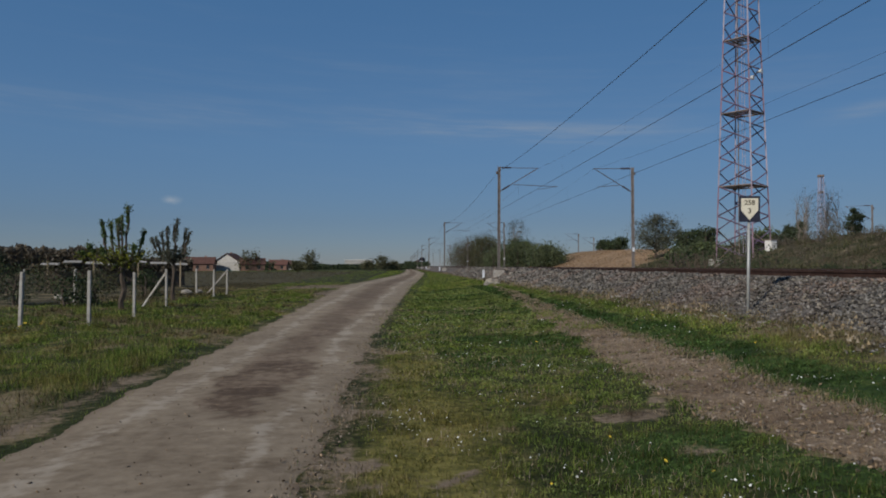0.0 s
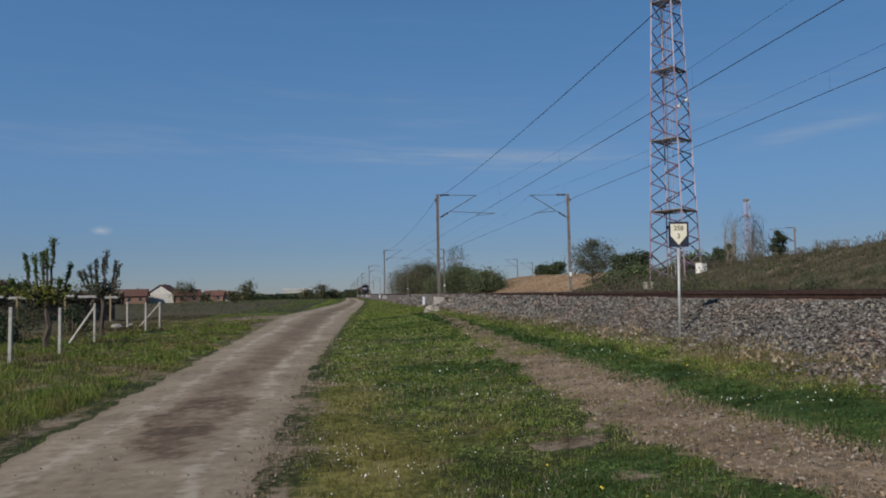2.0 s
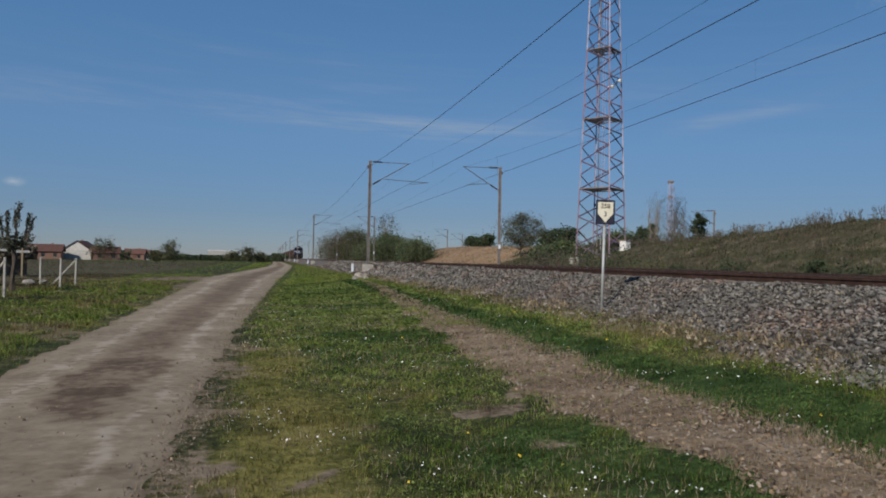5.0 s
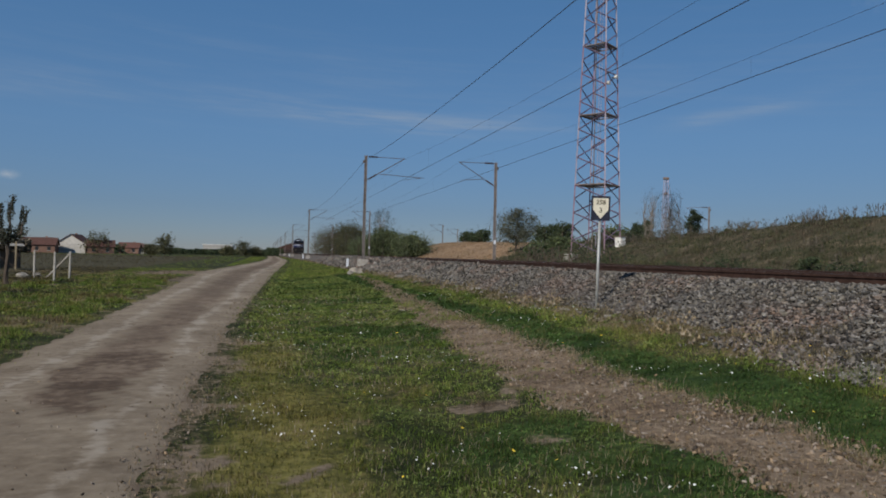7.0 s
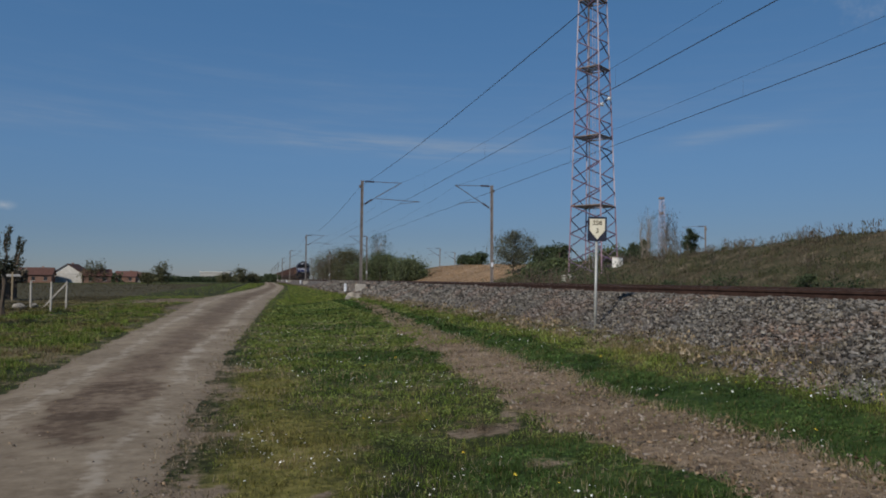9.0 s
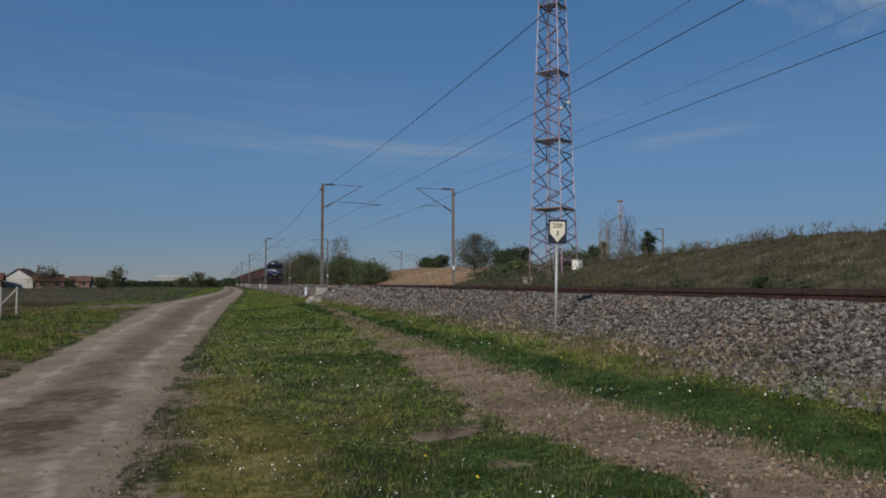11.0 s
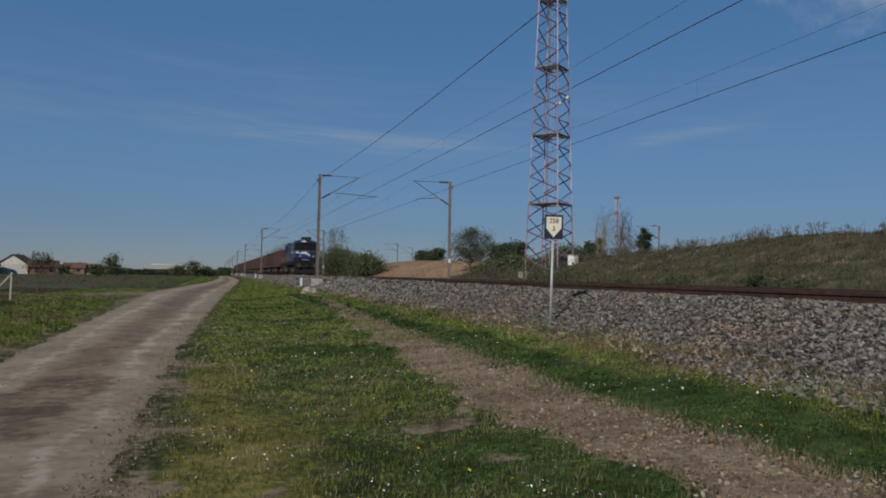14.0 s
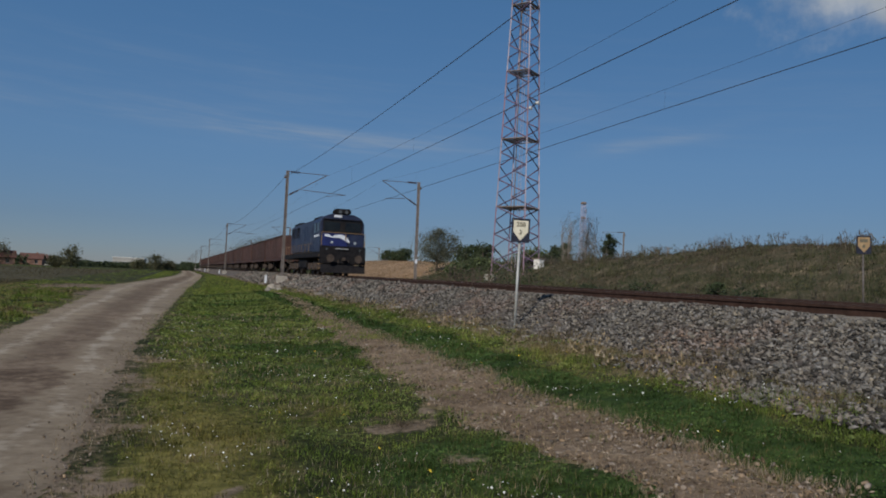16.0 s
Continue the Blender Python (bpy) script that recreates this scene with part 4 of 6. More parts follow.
    part("roof_hatch", boxed(0, 6.2, 3.86, 1.3, 2.6, 0.26, bevel=0.06), "loco_dark", hood)
    part("exhaust", boxed(0, 8.6, 3.9, 0.7, 0.5, 0.3, bevel=0.05), "loco_dark", hood)
    part("fan_housing", boxed(0, 13.6, 3.84, 1.7, 3.2, 0.18, bevel=0.05), "loco_dark", hood)
    # front platform, handrails, snowplough, couplings
    part("front_sheet", boxed(0, 0.14, 1.27, 2.86, 0.20, 1.12, bevel=0.03), "loco_dark", t, "sooty black buffer beam sheet")
    bm = bmesh.new()
    vs = box(bm, 0, 0.0, 0.42, 2.7, 0.35, 0.5)
    for v in vs:
        if v.co.y < 0 and v.co.z < 0.4:
            v.co.y -= 0.18
    bmesh.ops.bevel(bm, geom=bm.edges[:], offset=0.02, segments=1, affect="EDGES")
    part("snowplough", bm, "loco_dark", t)
    for s in (-1, 1):
        bm = bmesh.new()
        bar(bm, (0.875 * s, 0.1, 1.05), (0.875 * s, -0.42, 1.05), 0.11, sides=12)
        bar(bm, (0.875 * s, -0.42, 1.05), (0.875 * s, -0.48, 1.05), 0.24, sides=20)
        part("buffer", bm, "under", t, "round steel buffer")
        part("corner_handrail", barred((1.36 * s, 0.1, 1.4), (1.36 * s, 0.1, 2.62), 0.022), "loco_rail", t, "ochre corner handrail")
        rail = part("walkway_rail", barred((1.33 * s, 3.3, 2.05), (1.33 * s, 15.9, 2.05), 0.016), "loco_rail", t, "ochre walkway handrail")
        for i in range(9):
            y = 3.4 + i * 1.55
            part("stanchion", barred((1.33 * s, y, 1.42), (1.33 * s, y, 2.05), 0.013), "loco_rail", rail)
        bm = bmesh.new()
        for i in range(4):
            box(bm, 1.32 * s, 0.55, 0.42 + i * 0.27, 0.22, 0.45, 0.03)
        part("step", bm, "loco_rail", t, "cab steps")
        part("hose", barred((0.3 * s, -0.12, 0.95), (0.38 * s, -0.16, 0.4), 0.035), "under", t)
    part("front_step", boxed(-0.1, 0.0, 1.66, 0.8, 0.16, 0.06, bevel=0.01), "galv", t, "pale worn step plate")
    part("coupling", boxed(0, -0.25, 1.02, 0.16, 0.5, 0.22, bevel=0.03), "under", t, "screw coupling")
    sets = []
    for y0 in (1.7, 10.6):
        part("bogie", bogie_frame(y0, y0 + 4.6), "under", t, "three-axle bogie")
        sets += [wheelset(t, y0 + 0.5 + i * 1.8, 0.508) for i in range(3)]
    return t, sets


WAGON_L = 14.0


def make_wagon():
    t = thing("freight_wagon", "rust-brown high-sided bogie freight wagon", "wagon", "freight wagons")
    bm = bmesh.new()          # open body: floor, two sides, two ends
    box(bm, 0, 7.0, 1.28, 2.74, 12.7, 0.12)
    for s in (-1, 1):
        box(bm, 1.36 * s, 7.0, 2.24, 0.06, 12.76, 1.86)
        box(bm, 0, 7.0 + 6.35 * s, 2.24, 2.66, 0.06, 1.86)
    part("body", bm, "rust", t)
    part("load", load_mesh(), "under", t, "dark bulk load")
    for s in (-1, 1):
        part("top_rail", boxed(1.38 * s, 7.0, 3.13, 0.14, 12.9, 0.10, bevel=0.02), "rust", t)
        part("sole_bar", boxed(1.30 * s, 7.0, 1.16, 0.12, 12.9, 0.26, bevel=0.015), "rust", t)
        for i in range(11):
            y = 0.75 + i * 1.25
            part("side_stake", RIB, "rust", t).matrix_basis = pose(1.405 * s, y, 2.2)
        for y in (0.35, 13.65):
            q = -1 if y < 7 else 1
            bm = bmesh.new()
            bar(bm, (0.875 * s, y, 1.05), (0.875 * s, y + 0.28 * q, 1.05), 0.10, sides=10)
            bar(bm, (0.875 * s, y + 0.28 * q, 1.05), (0.875 * s, y + 0.33 * q, 1.05), 0.22, sides=16)
            part("buffer", bm, "under", t)
    for s in (-1, 1):
        part("end_beam", boxed(0, 7 + 6.5 * s, 1.12, 2.6, 0.14, 0.34, bevel=0.02), "rust", t)
    part("brake_gear", boxed(0.2, 7.0, 0.85, 1.4, 3.4, 0.4, bevel=0.06), "under", t)
    sets = []
    for y0 in (1.2, 10.0):
        part("bogie", bogie_frame(y0, y0 + 2.8), "under", t, "two-axle bogie")
        sets += [wheelset(t, y0 + 0.5 + i * 1.8) for i in range(2)]
    return t, sets


def load_mesh():
    xs, ys = np.linspace(-1.32, 1.32, 10), np.linspace(0.7, 13.3, 46)
    return grid_mesh("load", xs, ys, lambda x, y: 2.75 + 0.12 * wave(x, y, 1.9, 1) + 0.05 * wave(x, y, 6.0, 2), "under", False)


RIB = mesh_from(boxed(-0.0, 0, 0, 0.06, 0.13, 1.84, bevel=0.012), "side_stake")
locomotive, loco_sets = make_locomotive()
wagon, wagon_sets = make_wagon()
wagons = [wagon]
WAGONS = 18
for i in range(1, WAGONS):
    wagons.append(copy_thing(wagon, pose(0, 0, 0)))


# ---- motions ----
def motions():
    """The train rolls towards the camera at an even speed."""
    times = [0.0, 4.0, 8.0, 12.0, 16.0]
    for i, ob in enumerate([locomotive] + wagons):
        off = 0.0 if i == 0 else 17.1 + (i - 1) * WAGON_L
        walk(ob, [(t, pose(TRAIN_X, FRONT_END + SPEED * (16.0 - t) + off, RAIL_Z)) for t in times])
    # the insect: behind the camera, then once across the view
    mid = EYE + INSECT_WAY * 2.2
    side = Vector((math.cos(radians(32.6)), -math.sin(radians(32.6)), 0.06))
    walk(insect, [(t, Matrix.Translation(mid + side * s)) for t, s in ((0.0, -40.0), (8.0, -22.0), (13.0, -10.0), (14.2, -2.2), (14.5, 0.0), (14.8, 2.2), (16.0, 9.0))])
    steps = 480
    for i, ob in enumerate([locomotive] + wagons[:3]):
        for w in [c for c in ob.children if c.name.startswith("wheelset")]:
            x, y, r = w.location
            walk(w, [(k / 30, pose(x, y, r, math.degrees(k / 30 * SPEED / r), 0, 0)) for k in range(steps + 1)])



# ---- plants ----
rng = np.random.default_rng(7)


def gz(x, y):
    return float(ground_z(x, y))


def polar(az, d):
    """A place by its bearing from the track's direction and its distance."""
    return d * math.sin(radians(az)), d * math.cos(radians(az))


def blade_mesh(name, x, y, z, h, w, mat, lean=0.85):
    """Upright pointed blades, one triangle each, at the places given."""
    n = len(x)
    yaw = rng.uniform(0, 2 * np.pi, n)
    la, lz = rng.uniform(0, 2 * np.pi, n), rng.uniform(0, lean, n) * h
    dx, dy = np.cos(yaw) * w / 2, np.sin(yaw) * w / 2
    v = np.empty((n, 3, 3))
    v[:, 0] = np.stack([x - dx, y - dy, z - 0.01], 1)
    v[:, 1] = np.stack([x + dx, y + dy, z - 0.01], 1)
    v[:, 2] = np.stack([x + np.cos(la) * lz, y + np.sin(la) * lz, z + h * np.sqrt(np.clip(1 - (lz / h) ** 2, 0.1, 1))], 1)
    zn = zone_values(x, y)
    at = {k: np.repeat(q, 3) for k, q in zn.items()}
    return raw_mesh(name, v.reshape(-1, 3), np.arange(3 * n).reshape(-1, 3), mat, at)


def on_road(x, y, grow=1.0):
    return np.abs(x - np.interp(y, ROAD_Y, ROAD_C)) / np.interp(y, ROAD_Y, ROAD_H) < grow


def path_u(x, y):
    l, r = path_edges(y)
    return np.abs(x - (l + r) / 2) / ((r - l) / 2)


def sow(n, x0, x1, y0, y1, near=1.0):
    """Places, thinner with distance."""
    u = rng.random(n)
    y = y0 * (y1 / y0) ** u if near else rng.uniform(y0, y1, n)
    return rng.uniform(x0, x1, n), y


def grass_field(name, n, x0, x1, y0, y1, h, mat, label, patchy=0.5, soil_keep=0.12, wscale=1.0):
    x, y = sow(n, x0, x1, y0, y1)
    clump = 0.5 + 0.5 * wave(x, y, 2.3, 5) + 0.3 * wave(x, y, 7.1, 2)
    keep = rng.random(n) < np.clip(1 - patchy + patchy * clump, 0.15, 1)
    zn = zone_values(x, y)
    ragged = 0.12 * wave(x, y, 3.3, 1) + 0.08 * wave(x, y, 9.0, 2) + rng.normal(0, 0.07, n)
    ru = np.abs(x - np.interp(y, ROAD_Y, ROAD_C)) / np.interp(y, ROAD_Y, ROAD_H)
    keep &= rng.random(n) < np.clip((ru + 0.9 * ragged - 0.82) / 0.62, 0.002, 1)
    keep &= (rng.random(n) < np.maximum(np.clip((path_u(x, y) + 2.2 * ragged - 0.62) / 0.42, 0.035, 1), 0.9 * np.clip((y - 13) / 12, 0, 1))) | (y > 48)
    keep &= (zn["soil"] + ragged < 0.55) | (rng.random(n) < soil_keep)
    x, y, clump = x[keep], y[keep], clump[keep]
    k = len(x)
    hh = h * rng.uniform(0.5, 1.25, k) * (0.4 + 0.85 * np.clip(clump, 0, 1.3)) * np.where(on_road(x, y, 1.25), 0.6, 1.0)
    w = np.clip(0.0011 * y, 0.007, 0.05) * rng.uniform(0.7, 1.5, k) * wscale
    return tagged(new(name, blade_mesh(name, x, y, ground_z(x, y), hh, w, mat)), label, "grass", kind="stuff")


grass_field("meadow_grass", 210000, -1.3, 6.7, 3.6, 60, 0.050, "blades", "short spring meadow grass beside the dirt road", 0.7, wscale=1.3)


def clover(name, n, x0, x1, y0, y1, top, label):
    """Low broad leaves in cushions, two triangles each, lying nearly flat."""
    x, y = sow(n, x0, x1, y0, y1)
    cushion = 0.9 * wave(x, y, 2.9, 8) + 0.75 * wave(x, y, 7.7, 3) + 0.5 * wave(x, y, 17.0, 5)
    zn = zone_values(x, y)
    ru = np.abs(x - np.interp(y, ROAD_Y, ROAD_C)) / np.interp(y, ROAD_Y, ROAD_H)
    keep = (cushion + 0.4 * zn["lush"] - 0.5 * zn["yellow"] + rng.normal(0, 0.15, n) > 0.24) & (zn["soil"] < 0.42) & (ru + 0.2 * cushion > 1.22) & (path_u(x, y) + 0.25 * cushion > 1.12)
    x, y, c = x[keep], y[keep], np.clip(cushion[keep], 0, 1.3)
    k = len(x)
    z = ground_z(x, y) + top * (0.25 + 0.75 * c) * np.sqrt(rng.random(k))
    a = rng.uniform(0, 2 * np.pi, k)
    s = np.clip(0.0013 * y, 0.009, 0.035) * rng.uniform(0.6, 1.35, k)
    t1, t2 = rng.normal(0, 0.32, k), rng.normal(0, 0.32, k)
    u = np.stack([np.cos(a) * s, np.sin(a) * s, t1 * s], 1)
    v = np.stack([-np.sin(a) * s * 0.7, np.cos(a) * s * 0.7, t2 * s], 1)
    p = np.stack([x, y, z], 1)
    q = np.stack([p - u, p - v, p + u, p + v], 1)
    at = {key: np.repeat(val, 4) for key, val in zone_values(x, y).items() if key in ("lush", "yellow")}
    tagged(new(name, raw_mesh(name, q.reshape(-1, 3), np.arange(4 * k).reshape(-1, 4), "clover", at)), label, "grass", kind="stuff")


clover("clover_cushions", 260000, -1.0, 6.5, 3.6, 44, 0.065, "cushions of clover and broad-leaved weeds in the meadow")
clover("verge_weeds", 40000, -14, -3.6, 5.5, 50, 0.12, "broad-leaved weeds on the road verge")
grass_field("far_meadow_grass", 45000, -4, 7.0, 48, 260, 0.10, "blades", "meadow grass between the road and the railway", 0.45, wscale=1.6)
grass_field("verge_grass", 190000, -16, -3.1, 4.5, 70, 0.085, "blades", "rough tufted grass on the road verge", 0.75)


def tufts(name, n, per, x0, x1, y0, y1, spread, h, label, clear=1.15, on_path=False):
    """Coarse clumps that stand out of the turf."""
    cx, cy = sow(n, x0, x1, y0, y1)
    ok = ~on_road(cx, cy, clear) & ((path_u(cx, cy) < 0.8) if on_path else (path_u(cx, cy) > 1.1))
    cx, cy = cx[ok], cy[ok]
    size = np.repeat(rng.uniform(0.5, 1.4, len(cx)), per)
    x = np.repeat(cx, per) + rng.normal(0, spread, len(cx) * per) * size
    y = np.repeat(cy, per) + rng.normal(0, spread, len(cx) * per) * size
    far = np.hypot(x - np.repeat(cx, per), y - np.repeat(cy, per)) / (spread * size)
    hh = h * size * np.clip(1.25 - 0.4 * far, 0.25, 1.3) * rng.uniform(0.6, 1.2, len(x))
    me = blade_mesh(name, x, y, ground_z(x, y), hh, np.clip(0.0010 * y, 0.008, 0.05) * rng.uniform(0.7, 1.4, len(x)), "blades", 0.95)
    return tagged(new(name, me), label, "grass", kind="stuff")


tufts("verge_tufts", 420, 130, -13, -3.9, 7, 46, 0.20, 0.20, "coarse grass clumps on the road verge")
tufts("meadow_tufts", 520, 60, -0.8, 6.4, 4.0, 34, 0.085, 0.085, "denser clumps of clover and grass in the meadow")
tufts("far_path_tufts", 420, 40, 3.4, 6.0, 15, 48, 0.13, 0.11, "grass tufts that close over the bare strip", on_path=True)
tufts("path_tufts", 170, 40, 3.0, 5.2, 4.2, 30, 0.05, 0.06, "small grass tufts on the bare soil strip", on_path=True)


def far_field(name, n, x0, x1, y0, y1, h, label):
    x, y = sow(n, x0, x1, y0, y1)
    keep = ~on_road(x, y, 1.05)
    x, y = x[keep], y[keep]
    k = len(x)
    return tagged(new(name, blade_mesh(name, x, y, ground_z(x, y), h * rng.uniform(0.4, 1.3, k) * (0.6 + 0.6 * np.abs(wave(x, y, 0.35, 3))), np.clip(0.0016 * y, 0.03, 0.3), "blades")), label, "grass", kind="stuff")


far_field("field_weeds", 14000, -70, -5, 45, 260, 0.13, "weedy growth over the fallow field")


def toe_grass():
    n = 26000
    x, y = sow(n, 5.3, 7.0, 4.2, 60)
    tuft = wave(x, y, 1.9, 3) + 0.7 * wave(x, y, 5.1, 1) + rng.normal(0, 0.2, n) - np.clip((x - 6.4) * 1.6, 0, 1)
    x, y = x[tuft > 0.02], y[tuft > 0.02]
    z = np.maximum(ground_z(x, y), np.where(x > BED_TOE - 0.25, bed_z(x), 0))
    tagged(new("toe_grass", blade_mesh("toe_grass", x, y, z, 0.13 * rng.uniform(0.4, 1.4, len(x)), np.clip(0.0012 * y, 0.008, 0.05), "blades", 0.8)), "dry and green grass tufts at the foot of the ballast", "grass", kind="stuff")


toe_grass()


def hill_cover():
    n = 200000
    x, y = rng.uniform(16.4, 37, n), 6 * (170 / 6) ** rng.random(n)
    clump = np.clip(0.5 + 0.6 * wave(x, y, 0.8, 4) + 0.35 * wave(x, y, 2.7, 1), 0, 1.4)
    keep = rng.random(n) < 0.2 + 0.8 * clump
    x, y, clump = x[keep], y[keep], clump[keep]
    d = np.hypot(x, y)
    h = (0.07 + 0.19 * clump) * rng.uniform(0.5, 1.3, len(x)) * np.where((y > 66) & (y < 150), 0.9, 1.0) * np.where(np.hypot(x - 24.7, y - 52) < 3.5, 0.3, 1.0)
    w = np.clip(0.0010 * d, 0.02, 0.13) * rng.uniform(0.6, 1.4, len(x))
    tagged(new("hill_grass", blade_mesh("hill_grass", x, y, ground_z(x, y), h, w, "bank_blades", 0.8)), "long mixed green and dry grass on the far bank", "grass", kind="stuff")


hill_cover()


def stalks(name, n, xs, ys, h, mat, label):
    """Tall dry weeds: a stem with twigs and seed heads."""
    x, y = rng.uniform(*xs, n), rng.uniform(*ys, n)
    k = 26
    px, py = np.repeat(x, k), np.repeat(y, k)
    hh = np.repeat(h * rng.uniform(0.45, 1.25, n), k)
    u = np.tile(np.linspace(0.1, 1, k), n)
    spread = 0.16 * (0.3 + u) * rng.normal(0, 1, n * k) * (1.1 - u * 0.5)
    x2, y2 = px + spread, py + 0.16 * rng.normal(0, 1, n * k)
    z = ground_z(px, py) + hh * u * 0.8
    blades = blade_mesh(name, np.concatenate([x2, x]), np.concatenate([y2, y]), np.concatenate([z, ground_z(x, y)]),
                        np.concatenate([hh * 0.22, h * np.ones(n)]), np.concatenate([0.035 + 0.02 * rng.random(n * k), 0.05 * np.ones(n)]), mat, 0.7)
    return tagged(new(name, blades), label, "weeds", kind="stuff")


stalks("crest_weeds", 130, (27.0, 31.0), (13, 62), 0.8, "leaf_brown", "tall dead weed stalks along the crest of the bank")
stalks("bank_weeds", 300, (17.5, 29), (10, 70), 0.62, "leaf_olive", "scattered weeds on the far bank")
stalks("dead_bank_weeds", 260, (18, 30), (10, 64), 0.6, "leaf_brown", "dead brown weeds on the far bank")
stalks("toe_weeds", 90, (5.7, 6.9), (7, 40), 0.20, "straw", "dry weeds at the foot of the ballast")


def flowers():
    base = [(math.cos(a * math.pi / 3), math.sin(a * math.pi / 3)) for a in range(6)]
    for name, n, r, mat, label, box_ in (("daisies", 3000, 0.0088, "daisy", "white daisies scattered through the grass", (-0.4, 6.3, 4.2, 24)),
                                         ("dandelions", 80, 0.014, "dandelion", "yellow dandelions in the grass", (0.5, 6.9, 4.6, 24)),
                                         ("roadside_blossom", 50, 0.03, "dandelion", "yellow blossom by the fence", (-11.2, -9.4, 17.5, 21.5))):
        x, y = sow(n, *box_)
        c = wave(x, y, 1.1, 6) + 0.6 * wave(x, y, 3.7, 2) + rng.normal(0, 0.25, n)
        keep = (c > (0.42 if name == "daisies" else -9)) & (path_u(x, y) > 1.08) & ~on_road(x, y, 1.1)
        if name == "dandelions":
            keep &= (x > 4.6) | (rng.random(n) < 0.25)
        x, y = x[keep], y[keep]
        k = len(x)
        rr = r * rng.uniform(0.6, 1.35, k) * np.clip(y / 9, 0.9, 1.3)
        tilt = rng.normal(0, 0.35, (k, 2))
        z = ground_z(x, y) + rng.uniform(0.05, 0.09, k)
        v = np.empty((k, 7, 3))
        v[:, 0] = np.stack([x, y, z + 0.006], 1)
        for i, (a, b) in enumerate(base):
            v[:, i + 1] = np.stack([x + a * rr, y + b * rr, z + rr * (a * tilt[:, 0] + b * tilt[:, 1])], 1)
        tri = np.array([[0, i + 1, (i + 1) % 6 + 1] for i in range(6)])
        me = raw_mesh(name, v.reshape(-1, 3), (np.arange(k)[:, None, None] * 7 + tri[None]).reshape(-1, 3), mat)
        tagged(new(name, me), label, "flowers", kind="stuff")


flowers()


def litter():
    """Dead stems lying on the bare strip and along its borders, and on the worn turf."""
    n = 9000
    y = 3.7 * (34 / 3.7) ** rng.random(n)
    l, r = path_edges(y)
    u = np.where(rng.random(n) < 0.5, rng.normal(1.0, 0.07, n), rng.uniform(-0.05, 1.0, n))
    x = l + (r - l) * u
    k = 9000
    x2, y2 = sow(k, -0.9, 3.2, 3.7, 26)
    ok = wave(x2, y2, 1.1, 12) + 0.5 * wave(x2, y2, 3.9, 8) > 0.0
    x, y = np.concatenate([x, x2[ok]]), np.concatenate([y, y2[ok]])
    flat = np.concatenate([np.zeros(n), np.full(int(ok.sum()), 0.03)])
    me = blade_mesh("dead_stems", x, y, ground_z(x, y) + 0.022 + flat, rng.uniform(0.02, 0.09, len(x)), np.clip(0.0008 * y, 0.005, 0.02), "straw", 1.0)
    tagged(new("dead_stems", me), "pale dead stems strewn over the bare soil", "dead grass", kind="stuff")


litter()


def leaves(points, size, mat, name="crown"):
    """Small bent leaves or leaf clumps, one quad each, in all directions."""
    n = len(points)
    a = rng.normal(size=(n, 3))
    a /= np.linalg.norm(a, axis=1)[:, None]
    b = np.cross(a, rng.normal(size=(n, 3)))
    b /= np.linalg.norm(b, axis=1)[:, None]
    s = size * rng.uniform(0.5, 1.3, (n, 1))
    v = np.stack([points - a * s, points - b * s * 0.55, points + a * s, points + b * s * 0.55], 1)
    return raw_mesh(name, v.reshape(-1, 3), np.arange(4 * n).reshape(-1, 4), mat)


def limb(bm, a, b, r0, r1, sag=0.0, steps=3):
    a, b = Vector(a), Vector(b)
    last, r = a, r0
    for i in range(1, steps + 1):
        u = i / steps
        p = a.lerp(b, u) + Vector((rng.normal(0, 0.03), rng.normal(0, 0.03), sag * math.sin(u * math.pi))) * (a - b).length
        if i == steps:
            p = b
        q = r0 + (r1 - r0) * u
        bar(bm, last, p, r, q, sides=6)
        last, r = p, q


